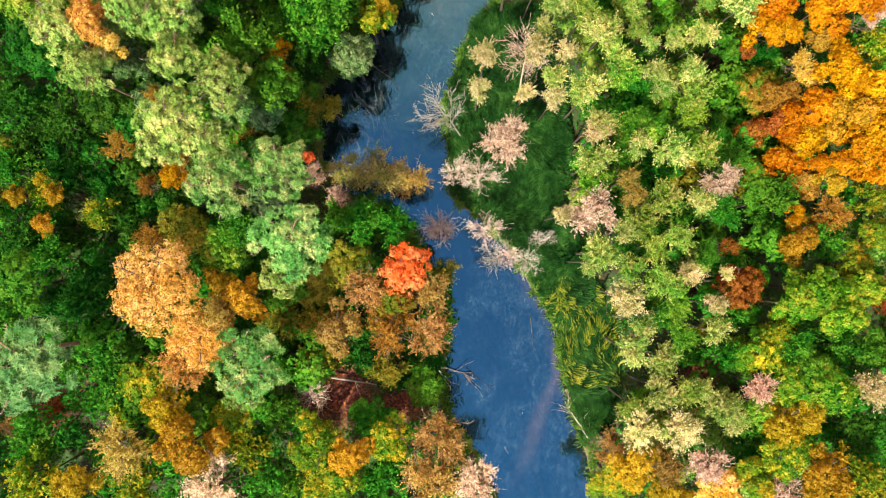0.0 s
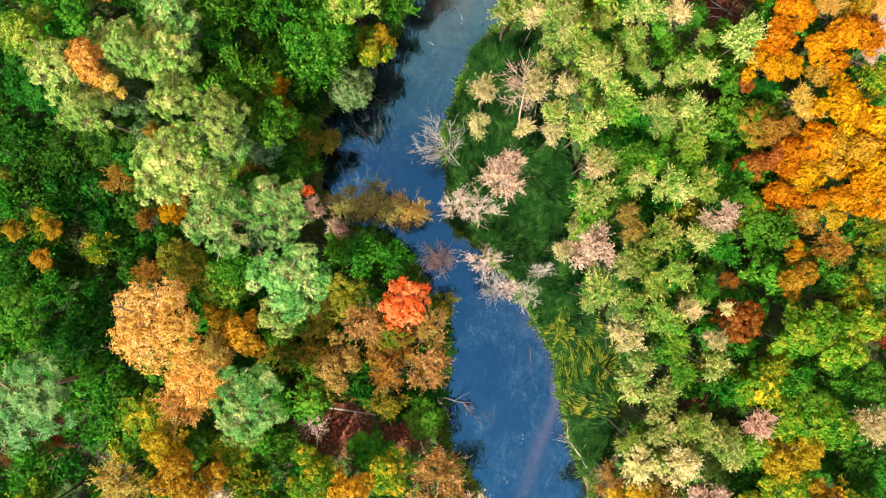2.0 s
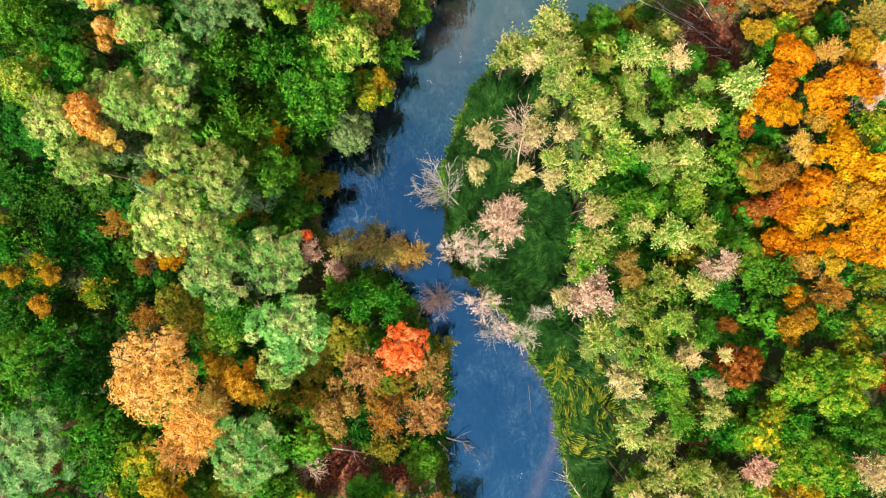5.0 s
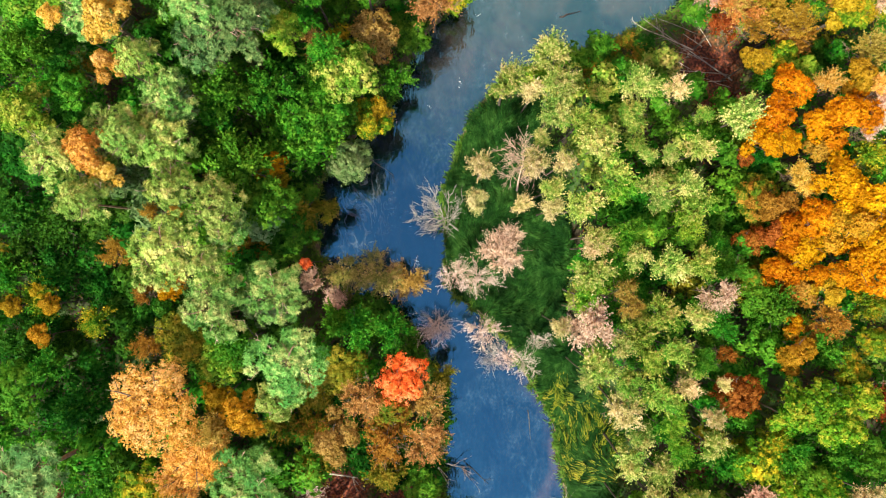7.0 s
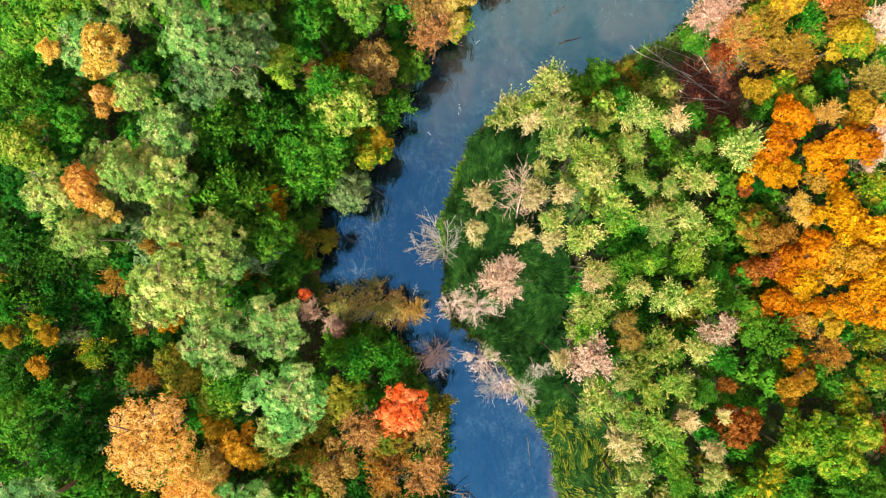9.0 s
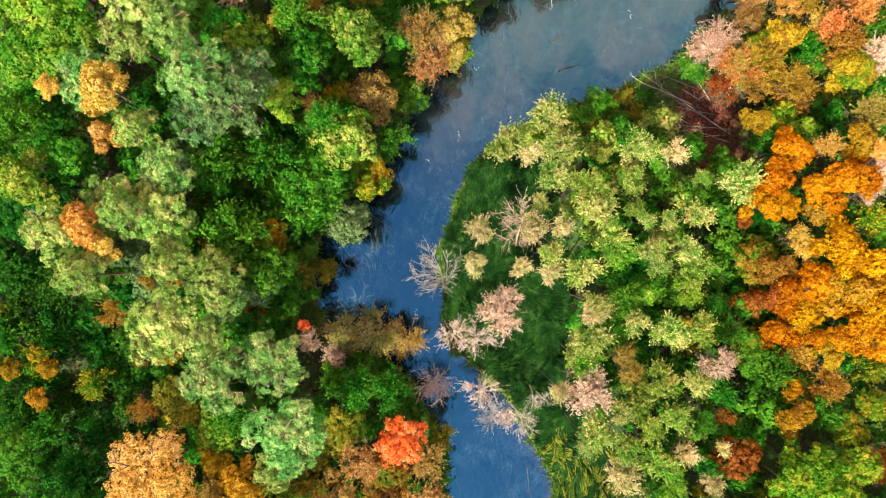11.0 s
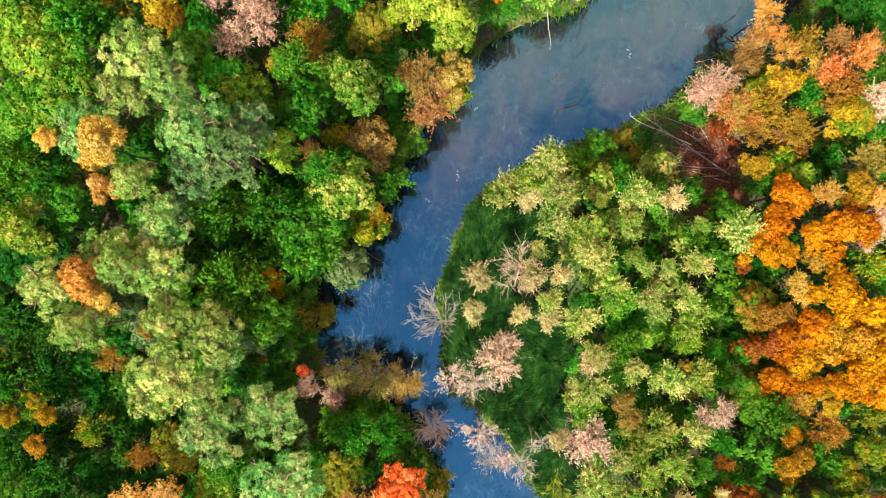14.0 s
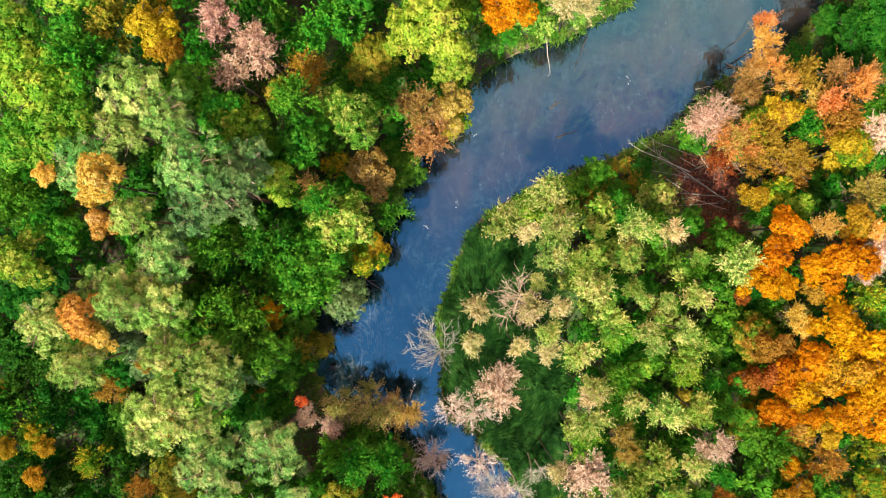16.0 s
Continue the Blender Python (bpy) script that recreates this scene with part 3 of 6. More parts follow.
def feathery_crown(name, seed, radius, depth, boughs, shoots, per, length, width, few=4, many=7, inward=0.4, tight=1.0):
    """Leaves strung along thin shoots that fan out of boughs rising from the stem; tip leaves are paler, tan by season
    and painted as if lit.
    """
    rng = np.random.default_rng(seed)
    c, s = heads(rng, radius * 0.96, depth, few, many, tight)
    pick = rng.choice(len(c), boughs, p=s ** 2 / (s ** 2).sum())
    v = unit(rng.normal(size=(boughs, 3)) * np.array([1, 1, 0.8]) + np.array([0, 0, 0.45]))
    tip = c[pick] + v * (s[pick] * rng.uniform(0.6, 1.0, boughs))[:, None] * np.array([1, 1, 0.8])
    root = c[pick] * np.array([inward, inward, 1.0]) - np.array([0, 0, 1.0]) * (s[pick] * 0.75)[:, None]
    own = rng.random(boughs)
    at, up, along, leaf_tone = [], [], [], []
    for _ in range(shoots):
        start = root + (tip - root) * rng.uniform(0.3, 0.75, boughs)[:, None]
        way = unit(tip - root) + rng.normal(size=(boughs, 3)) * 0.4
        reach = np.linalg.norm(tip - root, axis=1) * rng.uniform(0.3, 0.55, boughs)
        for t in np.linspace(0.12, 1.0, per):
            q = start + way * (reach * t)[:, None] - np.array([0, 0, 1.0]) * (0.1 * reach * t * t)[:, None]
            at.append(q + rng.normal(0, 0.06, (boughs, 3)))
            up.append(unit(np.array([0, 0, 0.35]) + v * 0.9 + rng.normal(size=(boughs, 3)) * 0.3))
            along.append(unit(way) + rng.normal(size=(boughs, 3)) * 0.55)
            leaf_tone.append(0.55 * t + 0.45 * own)
    at, up, along, leaf_tone = (np.concatenate(q) for q in (at, up, along, leaf_tone))
    return blade_mesh(name, leaves(rng, at, up, length, width, 0.1, along), LEAF["willow"], leaf_tone)


def limb_meshes(seed, count, low, high, radius, thick, bark, name="limb"):
    rnd = random.Random(seed)
    made = []
    for k in range(count):
        v, f = [], []
        ang = 2 * math.pi * k / count + rnd.uniform(-0.4, 0.4)
        z = low + (high - low) * (k + 0.5) / count
        way = Vector((math.cos(ang), math.sin(ang), rnd.uniform(0.35, 0.8)))
        ln = radius * rnd.uniform(0.7, 0.95)
        pts = wander(rnd, (0, 0, z), way, ln, 4, 0.16)
        tube(v, f, pts, [thick * (1 - 0.8 * i / 4) for i in range(5)], 4)
        for j, side in ((2, 1), (3, -1)):
            tw = Vector((math.cos(ang + side * 0.9), math.sin(ang + side * 0.9), 0.45))
            tube(v, f, wander(rnd, pts[j], tw, ln * 0.4, 2, 0.2), [thick * 0.35, thick * 0.25, thick * 0.08], 3)
        made.append(mesh_from(name, v, f, [bark], True))
    return made


def trunk_mesh(seed, height, thick, bark):
    rnd = random.Random(seed)
    v, f = [], []
    pts = wander(rnd, (0, 0, -0.4), (0, 0, 1), height, 7, 0.04)
    pts = [Vector((p.x, p.y, -0.4 + (height + 0.4) * i / 7)) for i, p in enumerate(pts)]
    tube(v, f, pts, [thick * (1.35 if i == 0 else 1 - 0.11 * i) for i in range(8)], 7)
    return mesh_from("trunk", v, f, [bark], True)


def twig_crown(name, seed, radius, depth, mains, per_main, bark, stout=1.0):
    """Bare twigs: boughs from the trunk's top that fork twice."""
    rnd = random.Random(seed)
    v, f = [], []
    for k in range(mains):
        ang = k * 2.39996 + rnd.uniform(-0.4, 0.4)
        steep = rnd.uniform(0.2, 1.3)
        way = Vector((math.cos(ang), math.sin(ang), steep))
        ln = radius * rnd.uniform(0.8, 1.15)
        b = wander(rnd, (0, 0, rnd.uniform(0, depth * 0.45)), way, ln, 5, 0.18)
        tube(v, f, b, [q * stout for q in (0.05, 0.042, 0.034, 0.026, 0.018, 0.008)], 4)
        for _ in range(per_main):
            j = rnd.randint(1, 5)
            a2 = ang + rnd.uniform(-1.2, 1.2)
            w2 = Vector((math.cos(a2), math.sin(a2), rnd.uniform(-0.1, 1.1)))
            t = wander(rnd, b[j], w2, ln * rnd.uniform(0.25, 0.5), 3, 0.25)
            tube(v, f, t, [0.024, 0.02, 0.016, 0.008], 3)
            for _ in range(3):
                w3 = w2 + Vector((rnd.uniform(-1, 1), rnd.uniform(-1, 1), rnd.uniform(-0.3, 0.8)))
                tube(v, f, wander(rnd, t[rnd.randint(1, 3)], w3, ln * rnd.uniform(0.12, 0.25), 2, 0.3), [0.018, 0.014, 0.006], 3)
    return mesh_from(name, v, f, [bark], False)


# kind: nominal height, crown radius, crown depth, trunk radius, bark, crown builder
KINDS = {
    "pine": (22.0, 3.0, 5.0, 0.26, PINE_BARK, lambda s: needle_crown("pine_crown", s, 3.0, 4.2, 52, 0.50, 27)),
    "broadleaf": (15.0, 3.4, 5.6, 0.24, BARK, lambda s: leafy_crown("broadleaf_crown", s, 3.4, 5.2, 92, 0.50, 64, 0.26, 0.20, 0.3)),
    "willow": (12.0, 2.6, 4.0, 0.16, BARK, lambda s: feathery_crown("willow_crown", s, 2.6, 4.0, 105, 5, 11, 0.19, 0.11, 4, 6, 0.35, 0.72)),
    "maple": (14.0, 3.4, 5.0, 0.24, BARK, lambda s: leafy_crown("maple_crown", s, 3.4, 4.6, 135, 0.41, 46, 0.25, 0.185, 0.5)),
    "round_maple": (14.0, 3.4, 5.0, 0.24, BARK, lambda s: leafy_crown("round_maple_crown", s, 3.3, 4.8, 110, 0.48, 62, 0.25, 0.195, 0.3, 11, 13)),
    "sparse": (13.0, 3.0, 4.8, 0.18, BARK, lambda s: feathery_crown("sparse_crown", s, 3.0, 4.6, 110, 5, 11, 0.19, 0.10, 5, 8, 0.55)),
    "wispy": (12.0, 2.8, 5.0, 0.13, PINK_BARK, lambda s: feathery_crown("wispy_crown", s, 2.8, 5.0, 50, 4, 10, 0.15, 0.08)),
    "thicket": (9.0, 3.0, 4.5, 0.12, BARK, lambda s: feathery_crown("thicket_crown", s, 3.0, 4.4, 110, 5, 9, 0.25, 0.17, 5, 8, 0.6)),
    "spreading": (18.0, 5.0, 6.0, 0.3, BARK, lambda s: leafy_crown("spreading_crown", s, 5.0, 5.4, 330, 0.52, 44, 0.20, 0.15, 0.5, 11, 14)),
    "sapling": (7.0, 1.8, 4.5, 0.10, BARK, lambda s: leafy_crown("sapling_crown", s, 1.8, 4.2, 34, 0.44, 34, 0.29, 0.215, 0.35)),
}
LIBRARY = {}
for kind, (h0, r0, dep, thick, bark, build) in KINDS.items():
    for var in range(4):
        seed = 100 * len(LIBRARY) + 7 * var
        LIBRARY[kind, var] = (build(seed), trunk_mesh(seed, h0 - dep * 0.35, thick, bark),
                              limb_meshes(seed, 3 if kind == "sapling" else 5, h0 - dep * 0.95, h0 - dep * 0.4, r0 * 0.9, thick * 0.4, bark))
PINE_TWIGS = [twig_crown("pine_boughs", 960 + k, 2.0, 3.0, 9, 3, PINE_BOUGH, 1.1) for k in range(3)]
TWIGS = [twig_crown("twig_crown", 900 + k, 2.3, 3.6, 10, 4, TWIG_BARK, 0.8) for k in range(3)]
BARE_TWIGS = [twig_crown("bare_crown", 930 + k, 2.8, 4.5, 15, 11, PALE_BARK, 0.68) for k in range(3)]

tree_rnd = random.Random(11)


def tree(kind, colour, x, y, height, radius, label, name="tree", category="tree", group="", twiggy=False):
    h0, r0, dep = KINDS[kind][:3]
    var = tree_rnd.randrange(4)
    crown_me, trunk_me, limbs = LIBRARY[kind, var]
    root = new(name)
    root.empty_display_size = 0.5
    s = {"willow": 1.0, "sparse": 1.06, "wispy": 1.08}.get(kind, 1.06) * radius / r0
    root.matrix_world = pose(x, y, float(ground_height((x, y))[0]), 0, 0, tree_rnd.uniform(0, 360)) @ Matrix.Diagonal((s, s, height / h0, 1))
    # the crown keeps its own proportions whatever the trunk's height
    cz = min(1.0, 1.15 * s / (height / h0))
    crown = part("crown", crown_me, root)
    crown.matrix_basis = pose(0, 0, h0 - dep * cz) @ Matrix.Diagonal((1, 1, cz, 1))
    crown.material_slots[0].link = "OBJECT"
    crown.material_slots[0].material = LEAF[colour]
    part("trunk", trunk_me, root)
    for me in limbs:
        part("limb", me, root)
    if twiggy or kind == "pine":
        t = part("branchwork", (PINE_TWIGS if kind == "pine" else TWIGS)[var % 3], root)
        if kind == "wispy":
            t.material_slots[0].link = "OBJECT"
            t.material_slots[0].material = PINK_BARK
        tall = r0 / 2.5 if kind == "pine" else r0 / 3.4
        t.matrix_basis = pose(0, 0, h0 - dep * 0.95) @ Matrix.Diagonal((r0 / 2.9, r0 / 2.9, tall, 1))
    return tagged(root, label, category, group)


def bare_tree(x, y, height, radius, label, lean=(0, 0), look_of="pale", tilt=0.0, name="dead_tree"):
    root = new(name)
    root.empty_display_size = 0.5
    var = tree_rnd.randrange(3)
    root.matrix_world = pose(x, y, float(ground_height((x, y))[0]))
    bark = {"pale": PALE_BARK, "pink": PINK_BARK, "grey": GREY_BARK}[look_of]
    v, f = [], []
    rnd = random.Random(int(abs(x * 17 + y * 31)))
    pts = wander(rnd, (0, 0, -0.3), (lean[0], lean[1], height), math.hypot(height * 0.75, *lean), 6, 0.05)
    tube(v, f, pts, [0.13 - 0.014 * i for i in range(7)], 6)
    part("trunk", mesh_from("trunk", v, f, [bark], True), root)
    c = part("crown", BARE_TWIGS[var], root)
    c.material_slots[0].link = "OBJECT"
    c.material_slots[0].material = bark
    s = radius / 2.7
    top = pts[-2]
    way = math.degrees(math.atan2(lean[1], lean[0]))
    c.matrix_basis = pose(top.x, top.y, top.z - 0.6, 0, 0, way) @ pose(0, 0, 0, 0, tilt, 0) @ pose(0, 0, 0, 0, 0, rnd.uniform(0, 360)) @ Matrix.Diagonal((s, s, s * 0.9, 1))
    return tagged(root, label, "dead tree")


def log(name, label, start, end, thick, bark, twigs=0, seed=1, spread=2.0):
    rnd = random.Random(seed)
    v, f = [], []
    a, b = Vector(start), Vector(end)
    pts = [a.lerp(b, i / 6) + Vector((rnd.uniform(-1, 1), rnd.uniform(-1, 1), rnd.uniform(-0.5, 0.5))) * thick * (0 if i == 0 else 0.9) for i in range(7)]
    root = new(name)
    root.location = a
    pts = [p - a for p in pts]
    tube(v, f, pts, [thick * (1 - 0.11 * i) for i in range(7)], 7)
    part("trunk", mesh_from("trunk", v, f, [bark], True), root)
    way = (b - a).normalized()
    for k in range(twigs):
        v, f = [], []
        side = Vector((-way.y, way.x, 0)) * rnd.choice((-1, 1))
        w = way * rnd.uniform(0.5, 1.1) + side * rnd.uniform(0.4, 1.0) + Vector((0, 0, rnd.uniform(0.0, 0.4)))
        j = rnd.randint(2, 6)
        t = wander(rnd, pts[j], w, spread * rnd.uniform(0.6, 1.2), 4, 0.15)
        tube(v, f, t, [thick * 0.45, thick * 0.36, thick * 0.28, thick * 0.2, thick * 0.08], 4)
        for _ in range(3):
            w2 = w + Vector((rnd.uniform(-1, 1), rnd.uniform(-1, 1), rnd.uniform(-0.2, 0.5)))
            tube(v, f, wander(rnd, t[rnd.randint(1, 4)], w2, spread * 0.4, 2, 0.2), [thick * 0.2, thick * 0.15, thick * 0.05], 3)
        part("branch", mesh_from("branch", v, f, [bark], True), root)
    return tagged(root, label, "fallen tree")


def boulder(x, y, size, label):
    rnd = random.Random(3)
    bm = bmesh.new()
    bmesh.ops.create_icosphere(bm, subdivisions=3, radius=size)
    for v in bm.verts:
        k = 1 + 0.35 * noise.noise(v.co * 1.3) + 0.12 * noise.noise(v.co * 4)
        v.co = Vector((v.co.x * 1.2 * k, v.co.y * k, v.co.z * 0.55 * k))
    me = bpy.data.meshes.new("boulder")
    bm.to_mesh(me)
    bm.free()
    me.materials.append(STONE)
    ob = new("boulder", me)
    ob.location = (x, y, 0.05)
    return tagged(ob, label, "rock")


# ---- the trees that stand out, stand by stand ----

# pines west of the river
tree("pine", "pine", -36.35, 20.54, 23, 2.75, "tall Scots pine with rounded yellow-green needle pads", "pine_tree")
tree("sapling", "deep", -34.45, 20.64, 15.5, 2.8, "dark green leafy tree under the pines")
tree("pine", "pine", -33.42, 16.59, 23, 2.64, "tall Scots pine with rounded yellow-green needle pads", "pine_tree")
tree("sapling", "grey_green", -31.56, 16.2, 14.5, 3, "grey-green leafy tree under the pines")
tree("pine", "pine", -29.67, 22.25, 23, 2.38, "tall Scots pine with rounded yellow-green needle pads", "pine_tree", twiggy=True)
tree("sapling", "green", -28.3, 20.94, 16.5, 2.6, "green leafy tree under the pines")
tree("pine", "pine", -26.39, 21.46, 22, 2.96, "tall Scots pine with rounded yellow-green needle pads", "pine_tree")
tree("sapling", "green", -24.49, 21.59, 14.5, 2.8, "green leafy tree under the pines")
tree("pine", "pine", -25.32, 17.88, 23, 2.64, "tall Scots pine with rounded yellow-green needle pads", "pine_tree", twiggy=True)
tree("sapling", "deep", -23.45, 17.56, 14.5, 3, "dark green leafy tree under the pines")
tree("pine", "pine", -21.86, 16.13, 22, 3.12, "tall Scots pine with rounded yellow-green needle pads", "pine_tree")
tree("sapling", "grey_green", -20.17, 15.26, 15.5, 2.6, "grey-green leafy tree under the pines")
tree("pine", "pine", -26.38, 12.15, 22, 3.34, "tall Scots pine with rounded yellow-green needle pads", "pine_tree", twiggy=True)
tree("sapling", "green", -24.75, 13.12, 14.5, 2.8, "green leafy tree under the pines")
tree("pine", "pine", -27.47, 9.76, 21, 2.3, "tall Scots pine with rounded yellow-green needle pads", "pine_tree")
tree("sapling", "green", -25.63, 10.25, 12.5, 3, "green leafy tree under the pines")
tree("pine", "pine", -23.14, 10.38, 21, 2.19, "tall Scots pine with rounded yellow-green needle pads", "pine_tree")
tree("sapling", "deep", -21.25, 10.19, 14.5, 2.6, "dark green leafy tree under the pines")
tree("pine", "pine_blue", -21.97, 6.68, 21, 3.51, "tall pine with blue-green needle pads", "pine_tree")
tree("sapling", "grey_green", -20.15, 6.13, 13.5, 2.8, "grey-green leafy tree under the pines")
tree("pine", "pine_blue", -16.84, 7.9, 20, 3.46, "tall pine with blue-green needle pads", "pine_tree")
tree("pine", "pine_blue", -15.46, 0.75, 20, 4.01, "tall pine with blue-green needle pads", "pine_tree")
tree("pine", "pine", -16.45, -2.58, 19, 2.27, "tall Scots pine with rounded yellow-green needle pads", "pine_tree")
tree("pine", "pine_blue", -19.97, -11.18, 18, 4.04, "tall pine with blue-green needle pads", "pine_tree")
tree("pine", "pine", -21.04, -14.17, 17, 2.35, "tall Scots pine with rounded yellow-green needle pads", "pine_tree")
tree("sapling", "green", -19.89, -12.66, 10.5, 2.6, "green leafy tree under the pines")
tree("pine", "pine_deep", -41.11, -10.82, 20, 5.13, "tall pine with dark bluish needle pads", "pine_tree")
tree("sapling", "green", -39.24, -10.49, 12.5, 2.8, "green leafy tree under the pines")
tree("pine", "pine_blue", -21.72, 14.17, 20, 2.51, "tall pine with blue-green needle pads", "pine_tree")
tree("sapling", "deep", -20.01, 15, 11.5, 3, "dark green leafy tree under the pines")
tree("pine", "pine", -28.45, 42, 23, 3.07, "tall Scots pine with rounded yellow-green needle pads", "pine_tree")
tree("sapling", "grey_green", -26.95, 40.83, 16.5, 2.6, "grey-green leafy tree under the pines")
tree("pine", "pine", -29.45, 38.61, 23, 2.75, "tall Scots pine with rounded yellow-green needle pads", "pine_tree")
tree("sapling", "green", -28.34, 37.07, 15.5, 2.8, "green leafy tree under the pines")
tree("pine", "pine", -26.07, 40.15, 22, 3.23, "tall Scots pine with rounded yellow-green needle pads", "pine_tree")
tree("sapling", "green", -25.74, 38.28, 13.5, 3, "green leafy tree under the pines")
tree("pine", "pine_blue", -22.98, 35.24, 23, 3.49, "tall pine with blue-green needle pads", "pine_tree")
tree("sapling", "deep", -21.33, 34.3, 16.5, 2.6, "dark green leafy tree under the pines")
tree("pine", "pine_deep", -19.85, 32.9, 23, 3.49, "tall pine with dark bluish needle pads", "pine_tree")
tree("pine", "pine_deep", -23.12, 31.42, 22, 2.8, "tall pine with dark bluish needle pads", "pine_tree")
tree("sapling", "green", -22.32, 29.7, 13.5, 3, "green leafy tree under the pines")
tree("pine", "pine_deep", -18.37, 35.76, 21, 2.52, "tall pine with dark bluish needle pads", "pine_tree")
tree("pine", "pine_blue", -34.73, 35.42, 20, 3.23, "tall pine with blue-green needle pads", "pine_tree")
tree("sapling", "deep", -33.12, 34.41, 12.5, 2.8, "dark green leafy tree under the pines")
tree("pine", "pine", -29.85, 30.46, 20, 2.34, "tall Scots pine with rounded yellow-green needle pads", "pine_tree")
tree("sapling", "grey_green", -28.63, 29, 11.5, 3, "grey-green leafy tree under the pines")
tree("pine", "pine_blue", -26.53, 26.65, 21, 2.85, "tall pine with blue-green needle pads", "pine_tree")
tree("sapling", "green", -24.63, 26.69, 14.5, 2.6, "green leafy tree under the pines")
tree("pine", "pine", -31.93, 23.15, 21, 3.18, "tall Scots pine with rounded yellow-green needle pads", "pine_tree")
tree("sapling", "green", -30.06, 22.83, 13.5, 2.8, "green leafy tree under the pines")
tree("pine", "pine", -27.64, 23.72, 21, 2.19, "tall Scots pine with rounded yellow-green needle pads", "pine_tree")
tree("sapling", "deep", -26.06, 22.66, 12.5, 3, "dark green leafy tree under the pines")

# broadleaved trees west of the river
tree("broadleaf", "grey_green", -31.74, 18.88, 18, 2.19, "leafy tree with grey-green foliage", "tree")
tree("thicket", "green", -19.78, 20.19, 19.5, 3.82, "leafy green tree with a ragged open crown", "tree")
tree("broadleaf", "green", -18.14, 16.86, 17.5, 2.91, "broad-crowned green leafy tree", "tree")
tree("thicket", "green", -14.82, 23.37, 17, 4.22, "leafy green tree with a ragged open crown", "tree")
tree("broadleaf", "grey_green", -10.83, 21.82, 13, 2.81, "leafy tree with grey-green foliage", "tree")
tree("maple", "green_gold", -9.1, 26.5, 12, 2.66, "maple turning from green to gold", "maple_tree")
tree("broadleaf", "green", -12.5, 26.36, 14, 3.08, "broad-crowned green leafy tree", "tree")
tree("maple", "coral", -33.12, 21.17, 22.5, 2.45, "tree with coral-orange autumn leaves", "maple_tree")
tree("sparse", "amber", -33.86, 22.18, 22, 1.61, "half-bare tree with amber leaves", "tree", twiggy=True)
tree("maple", "orange", -31.52, 18.95, 21.5, 1.63, "tree with soft orange autumn leaves", "maple_tree")
tree("maple", "yellow", -19.61, 20.14, 10, 2.22, "maple with bright yellow autumn leaves", "maple_tree")
tree("thicket", "olive", -16.74, 16.63, 9, 2.98, "ragged olive-green tree turning brown", "tree")
tree("broadleaf", "green", -18.44, 14.13, 10, 2.94, "broad-crowned green leafy tree", "tree")
tree("sparse", "amber", -23.6, 13.53, 8, 2.69, "half-bare tree with amber leaves", "tree", twiggy=True)
tree("sparse", "amber", -36.91, 11.88, 10, 2.94, "half-bare tree with amber leaves", "tree", twiggy=True)
tree("sparse", "amber", -30.63, 9.25, 10, 2.48, "half-bare tree with amber leaves", "tree", twiggy=True)
tree("thicket", "green", -21.01, 2.5, 17.5, 2.91, "leafy green tree with a ragged open crown", "tree")
tree("broadleaf", "lime", -23.64, 0.21, 15, 2.72, "bright lime-green broadleaf tree", "tree")
tree("broadleaf", "deep", -44.36, 24.12, 12, 4.44, "leafy tree coloured dark green as if in shade", "tree")
tree("thicket", "deep", -48.95, 17.08, 10, 4.31, "ragged tree coloured dark green as if in shade", "tree")
tree("thicket", "deep", -44.39, 14.7, 9, 4.11, "ragged tree coloured dark green as if in shade", "tree")
tree("broadleaf", "deep", -37.97, 16.18, 11, 3.54, "leafy tree coloured dark green as if in shade", "tree")
tree("thicket", "deep", -47.99, 11.33, 9.5, 3.69, "ragged tree coloured dark green as if in shade", "tree")
tree("thicket", "deep", -43.4, 9.37, 9.5, 3.69, "ragged tree coloured dark green as if in shade", "tree")
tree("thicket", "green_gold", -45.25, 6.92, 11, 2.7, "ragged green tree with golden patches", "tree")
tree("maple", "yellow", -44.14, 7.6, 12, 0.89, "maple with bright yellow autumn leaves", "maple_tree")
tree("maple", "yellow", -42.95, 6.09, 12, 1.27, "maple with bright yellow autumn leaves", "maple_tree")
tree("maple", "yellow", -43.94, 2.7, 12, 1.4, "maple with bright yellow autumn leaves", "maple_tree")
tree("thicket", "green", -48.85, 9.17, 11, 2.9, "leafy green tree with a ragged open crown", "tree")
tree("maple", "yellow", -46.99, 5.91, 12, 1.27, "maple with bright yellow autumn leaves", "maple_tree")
tree("thicket", "deep", -39.67, 7.57, 8, 3.09, "ragged tree coloured dark green as if in shade", "tree")
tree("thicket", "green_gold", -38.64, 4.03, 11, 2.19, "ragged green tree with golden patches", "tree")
tree("thicket", "deep", -46.21, 2.11, 12, 3.81, "ragged tree coloured dark green as if in shade", "tree")
tree("thicket", "deep", -44.3, 0.92, 7, 3.82, "ragged tree coloured dark green as if in shade", "tree")
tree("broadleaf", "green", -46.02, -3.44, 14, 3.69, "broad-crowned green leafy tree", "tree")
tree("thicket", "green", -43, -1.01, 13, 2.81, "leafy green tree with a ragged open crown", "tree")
tree("thicket", "deep", -40.52, -6.05, 12, 3.81, "ragged tree coloured dark green as if in shade", "tree")
tree("thicket", "green", -47.23, -7.7, 14, 3.08, "leafy green tree with a ragged open crown", "tree")
tree("broadleaf", "olive", -29.2, 2.73, 12, 3.49, "olive-green tree turning brown", "tree")
